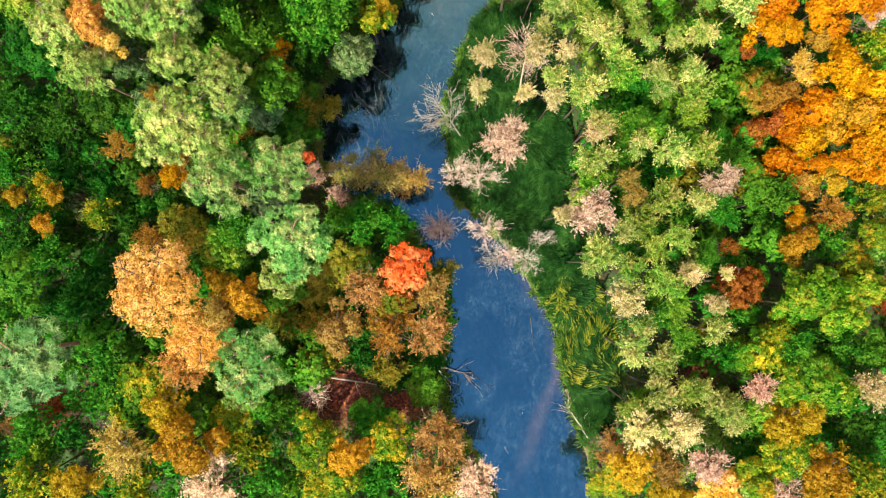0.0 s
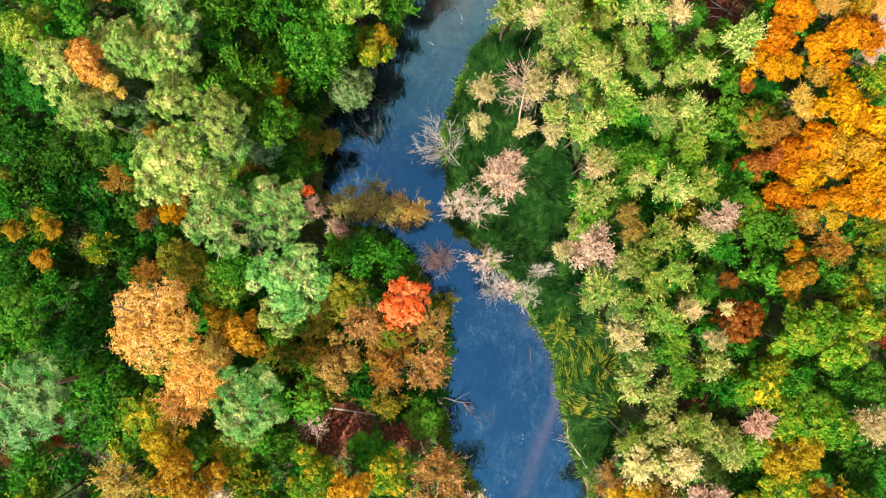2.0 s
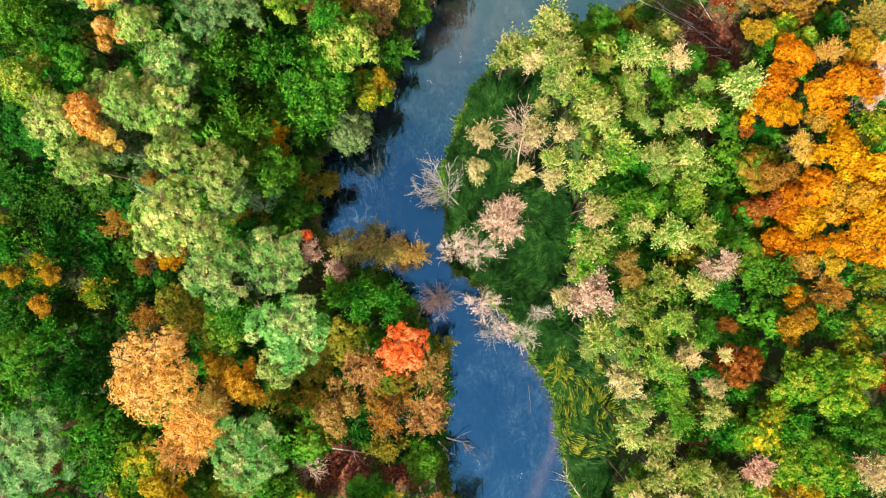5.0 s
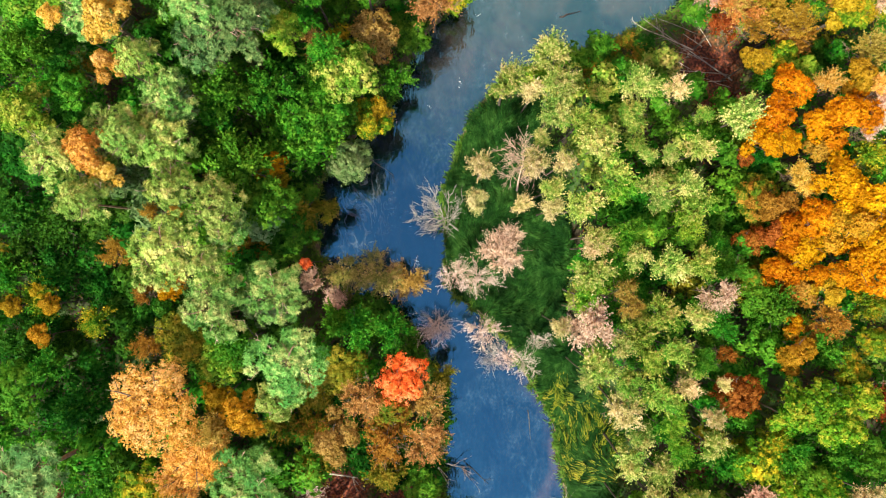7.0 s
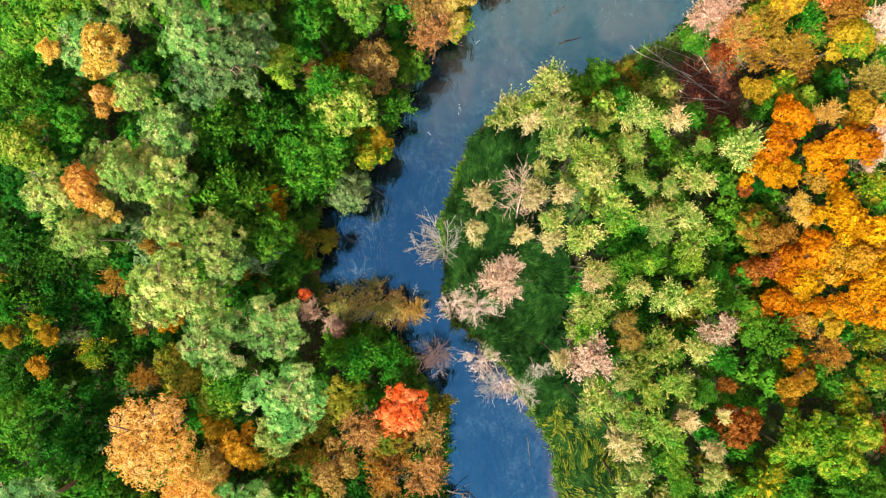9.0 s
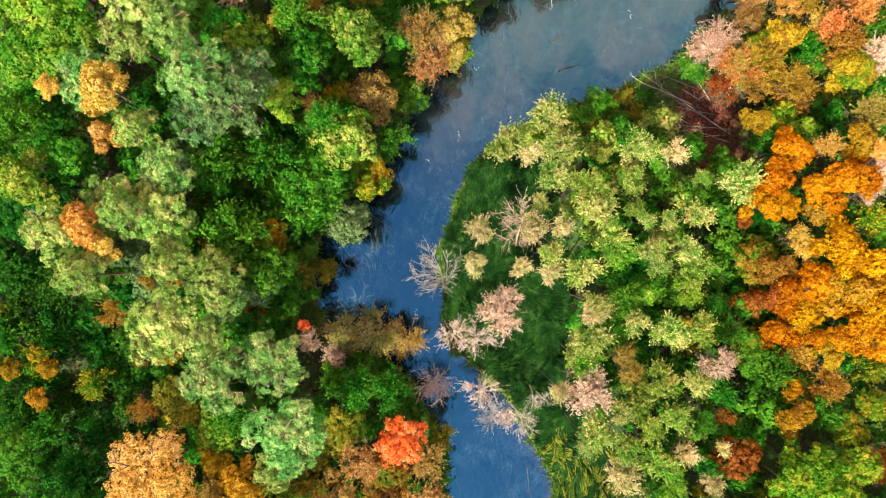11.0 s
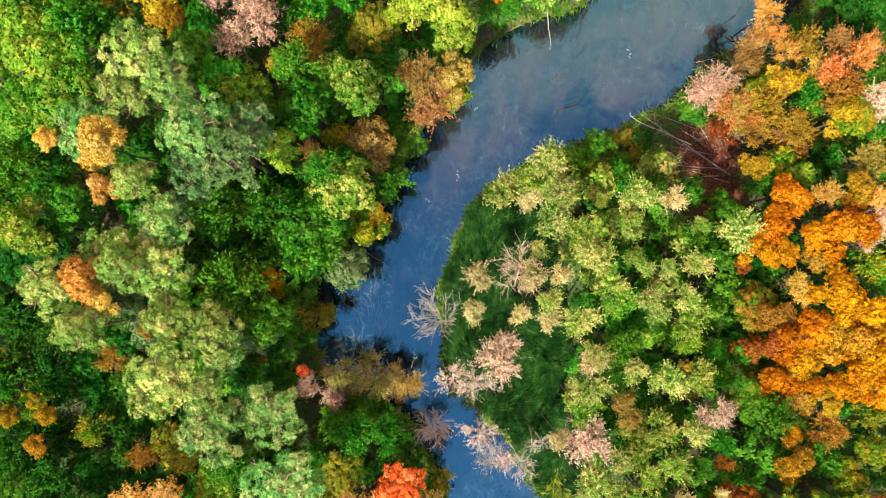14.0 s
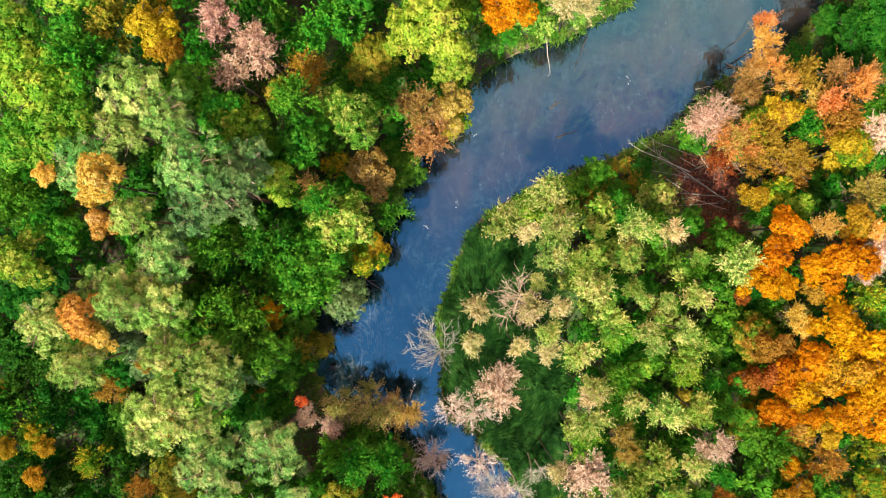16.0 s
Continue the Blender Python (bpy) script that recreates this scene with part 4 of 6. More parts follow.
tree("sparse", "amber", -32.95, 1.47, 12, 1.9, "half-bare tree with amber leaves", "tree", twiggy=True)
tree("spreading", "peach", -29.18, -3.44, 19, 5.1, "wide-crowned tree with peach-orange autumn leaves", "tree")
tree("sparse", "tan", -23.73, -6.72, 17, 2.64, "half-bare tree with dry tan leaves", "tree", twiggy=True)
tree("spreading", "orange", -25.52, -8.77, 17, 3.87, "wide-crowned tree with soft orange autumn leaves", "tree")
tree("sparse", "orange", -27.86, -12.05, 15, 3.15, "half-bare tree with orange leaves", "tree", twiggy=True)
tree("maple", "yellow", -21, -4.95, 16, 2.6, "maple with bright yellow autumn leaves", "maple_tree")
tree("maple", "yellow", -24.16, -3.4, 14, 2.15, "maple with bright yellow autumn leaves", "maple_tree")
tree("thicket", "olive", -19.35, -7.63, 9, 2.98, "ragged olive-green tree turning brown", "tree")
tree("thicket", "green", -12.41, 4.15, 9, 2.39, "leafy green tree with a ragged open crown", "tree")
tree("thicket", "green", -10.39, 3.54, 11, 3.22, "leafy green tree with a ragged open crown", "tree")
tree("thicket", "green", -6.04, 2.89, 11, 2.58, "leafy green tree with a ragged open crown", "tree")
tree("round_maple", "red", -4.81, -2.08, 12.5, 3.15, "round scarlet maple on the river bank", "maple_tree")
tree("sparse", "brown", -9.2, -4.3, 12.5, 2.9, "half-bare tree with brown leaves", "tree", twiggy=True)
tree("sparse", "brown", -1.93, -4.86, 11, 3.22, "half-bare tree with brown leaves", "tree", twiggy=True)
tree("broadleaf", "olive", -12.13, -1.73, 9, 3.32, "olive-green tree turning brown", "tree")
tree("maple", "tan", -12.24, -8.54, 12, 3.04, "tree with dry tan autumn leaves", "maple_tree")
tree("sparse", "amber", -6.5, -9.02, 12, 3.3, "half-bare tree with amber leaves", "tree", twiggy=True)
tree("sparse", "brown", -2.22, -9.16, 12, 3.04, "half-bare tree with brown leaves", "tree", twiggy=True)
tree("thicket", "olive", -0.34, -2.32, 10, 1.7, "ragged olive-green tree turning brown", "tree")
tree("broadleaf", "green_rust", -6.7, -6.13, 11, 3.22, "green broadleaf tree with rusty patches", "tree")
tree("thicket", "olive", -15.63, -13.06, 8, 3.03, "ragged olive-green tree turning brown", "tree")
tree("broadleaf", "green", -3.03, -15.89, 7, 2.59, "broad-crowned green leafy tree", "tree")
tree("thicket", "olive", -6.97, -13.69, 8, 2.69, "ragged olive-green tree turning brown", "tree")
tree("wispy", "blush", -16.2, -16.3, 5, 2.25, "almost bare tree with pale pinkish twigs at the water", "tree", twiggy=True)
tree("sparse", "pink", -15.35, 8.4, 10, 1.76, "half-bare tree with dry pinkish leaves", "tree", twiggy=True)
tree("sparse", "khaki", -12.01, 9.41, 9, 3.05, "feathery khaki-green tree leaning over the water", "tree", twiggy=True)
tree("sparse", "khaki", -8.01, 8.95, 9.5, 3.42, "feathery khaki-green tree leaning over the water", "tree", twiggy=True)
tree("sparse", "khaki", -6.1, 8.7, 9, 2.5, "feathery khaki-green tree leaning over the water", "tree", twiggy=True)
tree("sparse", "brown", -4.4, 8.36, 9, 2.92, "half-bare tree with brown leaves", "tree", twiggy=True)
tree("round_maple", "red", -15.74, 10.5, 10, 0.8, "round scarlet maple on the river bank", "maple_tree")
tree("sparse", "pink", -13.21, 6.34, 6, 1.8, "half-bare tree with dry pinkish leaves", "tree", twiggy=True)
tree("broadleaf", "olive", -15.41, -3.7, 9, 2.98, "olive-green tree turning brown", "tree")
tree("thicket", "green_rust", -15.38, -7.61, 9, 2.65, "ragged tree with green and rusty leaves", "tree")
tree("thicket", "green", -38.5, -14, 10, 3.92, "leafy green tree with a ragged open crown", "tree")
tree("broadleaf", "green_gold", -33.96, -14.64, 10, 3.59, "green broadleaf tree with golden patches", "tree")
tree("thicket", "green", -43.05, -12.06, 10, 3.27, "leafy green tree with a ragged open crown", "tree")
tree("thicket", "green", -47.58, -21.77, 10, 3.92, "leafy green tree with a ragged open crown", "tree")
tree("sparse", "rust", -46.39, -18.52, 6, 2.35, "half-bare tree with rust-coloured leaves", "tree", twiggy=True)
tree("sparse", "brown", -51.52, -20.57, 6, 2.35, "half-bare tree with brown leaves", "tree", twiggy=True)
tree("sparse", "tan", -35.85, -21.4, 13, 3.87, "half-bare tree with dry tan leaves", "tree", twiggy=True)
tree("maple", "yellow", -27.99, -21.05, 14, 3.81, "maple with bright yellow autumn leaves", "maple_tree")
tree("maple", "yellow", -31.07, -17.33, 12, 2.85, "maple with bright yellow autumn leaves", "maple_tree")
tree("maple", "yellow", -40.48, -25.41, 13, 2.81, "maple with bright yellow autumn leaves", "maple_tree")
tree("thicket", "green_gold", -46.16, -25.51, 12, 3.81, "ragged green tree with golden patches", "tree")
tree("broadleaf", "green", -29.85, -18.13, 9, 3.32, "broad-crowned green leafy tree", "tree")
tree("thicket", "green_gold", -22.6, -22.67, 11, 3.22, "ragged green tree with golden patches", "tree")
tree("broadleaf", "green_gold", -24.24, -19.15, 10, 2.94, "green broadleaf tree with golden patches", "tree")
tree("sparse", "pink", -25.64, -25.69, 13, 4.06, "half-bare tree with dry pinkish leaves", "tree", twiggy=True)
tree("thicket", "green_gold", -35.36, -27.15, 11, 3.22, "ragged green tree with golden patches", "tree")
tree("maple", "green_gold", -14.52, -20.74, 13, 3.44, "maple turning from green to gold", "maple_tree")
tree("maple", "yellow", -10.81, -21.95, 13, 2.81, "maple with bright yellow autumn leaves", "maple_tree")
tree("broadleaf", "green_gold", -12.86, -25.44, 12, 3.49, "green broadleaf tree with golden patches", "tree")
tree("maple", "green_gold", -6.6, -20.42, 12, 2.85, "maple turning from green to gold", "maple_tree")
tree("thicket", "green", -6.69, -25.18, 11, 3.86, "leafy green tree with a ragged open crown", "tree")
tree("sparse", "brown", -1.26, -20.1, 13, 3.87, "half-bare tree with brown leaves", "tree", twiggy=True)
tree("sparse", "brown", -2.19, -25.03, 13, 4.06, "half-bare tree with brown leaves", "tree", twiggy=True)
tree("sparse", "pink", 2.83, -25.79, 11, 3.22, "half-bare tree with dry pinkish leaves", "tree", twiggy=True)
tree("broadleaf", "green", -8.96, -19, 8, 2.69, "broad-crowned green leafy tree", "tree")
tree("thicket", "green", -20, -18.11, 9, 2.98, "leafy green tree with a ragged open crown", "tree")
tree("broadleaf", "deep", -19.62, -26.35, 8, 3.03, "leafy tree coloured dark green as if in shade", "tree")
tree("sparse", "amber", -30.03, 15.77, 16, 1.3, "small half-bare tree with amber leaves between pines", "tree", twiggy=True)
tree("maple", "orange", -27.01, 15.43, 17, 1.0, "small orange-leaved tree between the pines", "maple_tree")
tree("sparse", "amber", -21.78, 11.88, 12, 2.2, "half-bare tree with amber leaves in shade", "tree", twiggy=True)
tree("maple", "gold", -17.79, 21.03, 15, 1.4, "small golden tree at the wood's edge", "maple_tree")
tree("thicket", "olive", -13.77, 16.66, 10, 1.9, "ragged olive-green bush turning gold by the water", "tree")
tree("maple", "gold", -29.48, 7.91, 13, 1.5, "small golden tree under the pines", "maple_tree")
tree("sparse", "amber", -33.32, 7.13, 11, 1.5, "small half-bare amber tree under the pines", "tree", twiggy=True)
tree("maple", "yellow", -25.53, -11.13, 12, 1.4, "small bright yellow tree beside the pines", "maple_tree")

# further up the west bank
tree("broadleaf", "lime", -41.11, 43.96, 18, 4.9, "bright lime-green broadleaf tree", "tree")
tree("broadleaf", "lime", -42.24, 38.84, 18, 4.33, "bright lime-green broadleaf tree", "tree")
tree("broadleaf", "lime", -38.91, 41.34, 17, 3.52, "bright lime-green broadleaf tree", "tree")
tree("thicket", "green", -37.76, 47.13, 17, 4.1, "leafy green tree with a ragged open crown", "tree")
tree("broadleaf", "lime", -44.3, 49.82, 16, 3.58, "bright lime-green broadleaf tree", "tree")
tree("thicket", "green", -45.6, 32.85, 15, 3.63, "leafy green tree with a ragged open crown", "tree")
tree("broadleaf", "deep", -42.8, 33.12, 12, 2.85, "leafy tree coloured dark green as if in shade", "tree")
tree("maple", "oak", -44.03, 26.29, 15.5, 3.6, "maple with yellow-green autumn leaves", "maple_tree")
tree("broadleaf", "green", -40.87, 28.72, 13, 2.81, "broad-crowned green leafy tree", "tree")
tree("broadleaf", "deep", -45.3, 21.85, 12, 3.17, "leafy tree coloured dark green as if in shade", "tree")
tree("maple", "orange", -31.83, 33.79, 22, 2.69, "tree with soft orange autumn leaves", "maple_tree")
tree("maple", "orange", -32.74, 30.22, 19, 1.98, "tree with soft orange autumn leaves", "maple_tree")
tree("maple", "orange", -38.22, 34.58, 19, 1.25, "tree with soft orange autumn leaves", "maple_tree")
tree("thicket", "olive", -34.84, 51.37, 15, 3.33, "ragged olive-green tree turning brown", "tree")
tree("maple", "yellow", -30.15, 50.38, 16, 2.98, "maple with bright yellow autumn leaves", "maple_tree")
tree("maple", "yellow", -28.61, 47.89, 15, 2.12, "maple with bright yellow autumn leaves", "maple_tree")
tree("sparse", "mauve", -22.31, 50.46, 18, 3, "half-bare tree with dry mauve-brown leaves", "tree", twiggy=True)
tree("sparse", "mauve", -19.23, 48.25, 17, 3.22, "half-bare tree with dry mauve-brown leaves", "tree", twiggy=True)
tree("sparse", "mauve", -21.78, 45.56, 16, 2.38, "half-bare tree with dry mauve-brown leaves", "tree", twiggy=True)
tree("broadleaf", "green", -26.16, 44.21, 17, 3.22, "broad-crowned green leafy tree", "tree")
tree("sparse", "amber", -14.68, 46.56, 13, 3, "half-bare tree with amber leaves", "tree", twiggy=True)
tree("thicket", "green", -11.52, 51.32, 15, 4.24, "leafy green tree with a ragged open crown", "tree")
tree("broadleaf", "green", -22.23, 41.04, 18, 2.6, "broad-crowned green leafy tree", "tree")
tree("broadleaf", "lime", -20.03, 39.95, 18, 3.34, "bright lime-green broadleaf tree", "tree")
tree("thicket", "green", -15.05, 42.34, 17.5, 2.91, "leafy green tree with a ragged open crown", "tree")
tree("broadleaf", "green", -14.01, 39, 17, 2.81, "broad-crowned green leafy tree", "tree")
tree("broadleaf", "pale_oak", -8.75, 40.04, 17.5, 3.2, "green oak with pale yellow leaf tips", "tree")
tree("broadleaf", "pale_oak", -11.46, 42.3, 15, 2.42, "green oak with pale yellow leaf tips", "tree")
tree("broadleaf", "lime", -16.51, 34.06, 17, 2.35, "bright lime-green broadleaf tree", "tree")
tree("sparse", "brown", -14.22, 34.18, 13, 2, "half-bare tree with brown leaves", "tree", twiggy=True)
tree("broadleaf", "pale_oak", -9.98, 30.35, 17, 3.64, "green oak with pale yellow leaf tips", "tree")
tree("thicket", "green", -12.32, 32.09, 16.5, 2.36, "leafy green tree with a ragged open crown", "tree")
tree("maple", "brown", -7.72, 35.6, 12, 3.04, "tree with dusty brown autumn leaves", "maple_tree")
tree("sparse", "brown", -1.48, 39.97, 12, 3.3, "half-bare tree with brown leaves", "tree", twiggy=True)
tree("sparse", "brown", -2.72, 43.09, 12, 3.17, "half-bare tree with brown leaves", "tree", twiggy=True)
tree("maple", "tan", 1.03, 43.3, 11, 2.7, "tree with dry tan autumn leaves", "maple_tree")
tree("broadleaf", "green", -4.15, 36.59, 9, 2.39, "broad-crowned green leafy tree", "tree")
tree("thicket", "green", -6.12, 32.06, 9, 2.65, "leafy green tree with a ragged open crown", "tree")
tree("maple", "yellow", -8.44, 27.49, 11, 2.45, "maple with bright yellow autumn leaves", "maple_tree")
tree("broadleaf", "green", -14.13, 25.15, 16.5, 4.02, "broad-crowned green leafy tree", "tree")
tree("thicket", "green", -17.9, 28.61, 17.5, 3.2, "leafy green tree with a ragged open crown", "tree")
tree("broadleaf", "green", -13.3, 28.07, 15, 2.91, "broad-crowned green leafy tree", "tree")
tree("broadleaf", "grey_green", -11.32, 22.29, 9, 2.52, "leafy tree with grey-green foliage", "tree")
tree("thicket", "green", -22.47, 27.46, 19, 3.12, "leafy green tree with a ragged open crown", "tree")
tree("broadleaf", "oak", -0.76, 50.52, 17, 4.4, "oak with leaves turning pale yellow", "tree")
tree("broadleaf", "oak", 0.99, 47.09, 15, 2.72, "oak with leaves turning pale yellow", "tree")
tree("broadleaf", "oak", -3.71, 49.74, 16, 2.98, "oak with leaves turning pale yellow", "tree")
tree("broadleaf", "olive", -7.85, 48.42, 11, 3.22, "olive-green tree turning brown", "tree")
tree("thicket", "green", -6.58, 45.24, 11, 2.9, "leafy green tree with a ragged open crown", "tree")
tree("maple", "gold", 7.15, 53.28, 13, 3.12, "large golden-orange autumn maple", "maple_tree")
tree("broadleaf", "green", 6.53, 52.7, 6, 2.77, "broad-crowned green leafy tree", "tree")
tree("sparse", "cream", 14.54, 55.13, 10, 3.27, "half-bare tree with cream leaves", "tree", twiggy=True)
tree("thicket", "green", 11.97, 54.74, 6, 2.77, "leafy green tree with a ragged open crown", "tree")
tree("broadleaf", "green", 2.88, 53.61, 12, 2.54, "broad-crowned green leafy tree", "tree")
tree("thicket", "green", -18.69, 55.51, 15, 4.24, "leafy green tree with a ragged open crown", "tree")
tree("broadleaf", "green", -8.54, 56.08, 15, 4.24, "broad-crowned green leafy tree", "tree")
tree("broadleaf", "lime", -39, 55.11, 16, 4.17, "bright lime-green broadleaf tree", "tree")
tree("maple", "yellow", -27.06, 56.13, 15, 3.63, "maple with bright yellow autumn leaves", "maple_tree")
tree("sparse", "cream", 17.75, 57.7, 10, 2.94, "half-bare tree with cream leaves", "tree", twiggy=True)
tree("maple", "gold", 4.7, 56.98, 13, 3.75, "large golden-orange autumn maple", "maple_tree")

# slender trees in the meadow inside the bend
tree("willow", "cream", 3.86, 20.9, 13, 2.42, "slender tree with cream-coloured autumn leaves", "willow_tree")
tree("willow", "cream", 3.26, 17.51, 12.5, 2.00, "slender tree with cream-coloured autumn leaves", "willow_tree")
tree("willow", "cream", 8.01, 16.88, 12, 1.57, "slender tree with cream-coloured autumn leaves", "willow_tree")
tree("willow", "sallow", 10.99, 18.48, 13, 2.09, "willow with silvery yellow-green leaves", "willow_tree")
tree("willow", "cream", 11.21, 16.31, 12.5, 1.77, "slender tree with cream-coloured autumn leaves", "willow_tree")
tree("willow", "cream", 9.34, 21.27, 14, 2.27, "slender tree with cream-coloured autumn leaves", "willow_tree")
tree("sparse", "cream", 12.36, 21.26, 13.5, 1.74, "half-bare tree with cream leaves", "tree", twiggy=True)
tree("willow", "sallow", 10.03, 23.97, 13, 1.76, "willow with silvery yellow-green leaves", "willow_tree")
tree("sparse", "pink", 6.27, 11.7, 11.5, 3.2, "half-bare tree with dry pinkish leaves", "tree", twiggy=True)
tree("sparse", "pink", 6.89, 13.3, 11, 1.93, "half-bare tree with dry pinkish leaves", "tree", twiggy=True)
tree("wispy", "blush", 0.95, 9.02, 9, 2.25, "almost bare tree with pale pinkish twigs at the water", "tree", twiggy=True)
tree("wispy", "blush", 3.56, 8.65, 9, 2.52, "almost bare tree with pale pinkish twigs at the water", "tree", twiggy=True)
tree("wispy", "blush", 4.2, 2.51, 9, 2.39, "almost bare tree with pale pinkish twigs at the water", "tree", twiggy=True)
tree("wispy", "blush", 7.07, -0.55, 9, 1.72, "almost bare tree with pale pinkish twigs at the water", "tree", twiggy=True)
tree("wispy", "blush", -1.01, 2.59, 8, 2.02, "almost bare tree with pale pinkish twigs at the water", "tree", twiggy=True)

# willows and alders east of the meadow
tree("willow", "sallow", 16.18, 23.16, 14, 2.83, "willow with silvery yellow-green leaves", "willow_tree")
tree("willow", "sallow", 20.72, 29.86, 13, 2.75, "willow with silvery yellow-green leaves", "willow_tree")
tree("sparse", "cream", 24.5, 29.36, 13, 2, "half-bare tree with cream leaves", "tree", twiggy=True)
tree("willow", "willow", 17.59, 29.45, 9, 1.66, "slender willow with pale green leaves", "willow_tree")
tree("willow", "willow", 20.04, 26.72, 12, 2.41, "slender willow with pale green leaves", "willow_tree")
tree("willow", "willow", 20.14, 23.19, 13, 1.56, "slender willow with pale green leaves", "willow_tree")
tree("willow", "sallow", 21.31, 21.94, 13, 1.37, "willow with silvery yellow-green leaves", "willow_tree")
tree("willow", "sallow", 23.14, 22.05, 14, 1.72, "willow with silvery yellow-green leaves", "willow_tree")
tree("willow", "sallow", 26.46, 22.48, 15, 2.3, "willow with silvery yellow-green leaves", "willow_tree")
tree("willow", "willow", 27.48, 26.49, 12, 1.4, "slender willow with pale green leaves", "willow_tree")
tree("willow", "willow", 17.69, 20.13, 14, 2.95, "slender willow with pale green leaves", "willow_tree")
tree("willow", "lime", 18.49, 18.55, 14, 2.34, "slender willow with lime-green leaves", "willow_tree")
tree("willow", "sallow", 21.11, 18.79, 14, 1.97, "willow with silvery yellow-green leaves", "willow_tree")
tree("willow", "sallow", 22.6, 17.14, 13, 1.75, "willow with silvery yellow-green leaves", "willow_tree")
tree("willow", "sallow", 25.33, 18.51, 14, 2.09, "willow with silvery yellow-green leaves", "willow_tree")
tree("willow", "willow", 25.78, 16.47, 14, 2.65, "slender willow with pale green leaves", "willow_tree")
tree("willow", "lime", 25.39, 14.21, 14, 2.34, "slender willow with lime-green leaves", "willow_tree")
tree("willow", "sallow", 14.38, 16.6, 15, 2.54, "willow with silvery yellow-green leaves", "willow_tree")
tree("willow", "sallow", 15.5, 13.31, 15, 2.18, "willow with silvery yellow-green leaves", "willow_tree")
tree("willow", "cream", 15.36, 12.14, 14.5, 1.71, "slender tree with cream-coloured autumn leaves", "willow_tree")
tree("willow", "lime", 19.46, 13.57, 13, 2.62, "slender willow with lime-green leaves", "willow_tree")
tree("willow", "sallow", 15.3, 9.48, 15, 2.72, "willow with silvery yellow-green leaves", "willow_tree")
tree("willow", "sallow", 20.23, 11.31, 14, 2.09, "willow with silvery yellow-green leaves", "willow_tree")
tree("willow", "sallow", 23.3, 10.37, 15, 2.66, "willow with silvery yellow-green leaves", "willow_tree")
tree("willow", "willow", 26.92, 10.42, 14, 2.46, "slender willow with pale green leaves", "willow_tree")
tree("willow", "green", 29.88, 12.6, 10, 2.29, "slender willow with green leaves", "willow_tree")
tree("willow", "green", 30.8, 9.92, 12, 2.22, "slender willow with green leaves", "willow_tree")
tree("willow", "green", 18.73, 10.3, 11, 2.25, "slender willow with green leaves", "willow_tree")
tree("willow", "lime", 14.58, 7.11, 14, 2.34, "slender willow with lime-green leaves", "willow_tree")
tree("sparse", "tan", 18.96, 7.42, 13, 1.75, "half-bare tree with dry tan leaves", "tree", twiggy=True)
tree("sparse", "tan", 19.87, 6.03, 13, 1.75, "half-bare tree with dry tan leaves", "tree", twiggy=True)
tree("sparse", "pink", 15.19, 4.14, 15.5, 3.48, "half-bare tree with dry pinkish leaves", "tree", twiggy=True)
tree("willow", "cream", 11.98, 3.78, 13, 1.75, "slender tree with cream-coloured autumn leaves", "willow_tree")
tree("willow", "willow", 22.42, 5.02, 15, 2.72, "slender willow with pale green leaves", "willow_tree")
tree("willow", "willow", 20.38, 2.58, 14, 2.77, "slender willow with pale green leaves", "willow_tree")
tree("willow", "sallow", 18.4, 1.72, 14, 1.97, "willow with silvery yellow-green leaves", "willow_tree")
tree("willow", "sallow", 16.02, -0.39, 14.5, 2.75, "willow with silvery yellow-green leaves", "willow_tree")
tree("willow", "sallow", 14.89, -1.38, 14, 1.72, "willow with silvery yellow-green leaves", "willow_tree")
tree("willow", "willow", 23.94, 1.38, 14, 2.58, "slender willow with pale green leaves", "willow_tree")
tree("willow", "willow", 21.51, 0.19, 14, 2.46, "slender willow with pale green leaves", "willow_tree")
tree("willow", "willow", 19.07, -1.61, 14, 2.34, "slender willow with pale green leaves", "willow_tree")
tree("willow", "sallow", 26.07, 5.03, 15, 2.06, "willow with silvery yellow-green leaves", "willow_tree")
tree("willow", "green", 29.19, 3.76, 13, 2.5, "slender willow with green leaves", "willow_tree")
tree("sparse", "pink", 27.99, 7.37, 16, 2.15, "half-bare tree with dry pinkish leaves", "tree", twiggy=True)
tree("willow", "green", 28.24, -0.11, 11, 2.58, "slender willow with green leaves", "willow_tree")
tree("sparse", "cream", 25.16, -2.43, 14, 1.6, "half-bare tree with cream leaves", "tree", twiggy=True)
tree("willow", "willow", 22.44, -3.31, 15, 3.03, "slender willow with pale green leaves", "willow_tree")
tree("willow", "lime", 23.91, -5.53, 14, 2.46, "slender willow with lime-green leaves", "willow_tree")
tree("sparse", "cream", 18.82, -4.95, 14, 2.58, "half-bare tree with cream leaves", "tree", twiggy=True)
tree("willow", "green", 23.08, -7.25, 13, 2.5, "slender willow with green leaves", "willow_tree")
tree("willow", "lime", 24.17, -8.52, 14, 2.34, "slender willow with lime-green leaves", "willow_tree")
tree("willow", "sallow", 20.56, -8.12, 13, 2.19, "willow with silvery yellow-green leaves", "willow_tree")
tree("willow", "sallow", 19.62, -10.85, 13.5, 2.79, "willow with silvery yellow-green leaves", "willow_tree")
tree("willow", "sallow", 23.1, -11.86, 13, 2.62, "willow with silvery yellow-green leaves", "willow_tree")
tree("willow", "sallow", 27.65, -8.45, 14, 1.97, "willow with silvery yellow-green leaves", "willow_tree")
tree("sparse", "cream", 28.11, -5.7, 14, 1.54, "half-bare tree with cream leaves", "tree", twiggy=True)
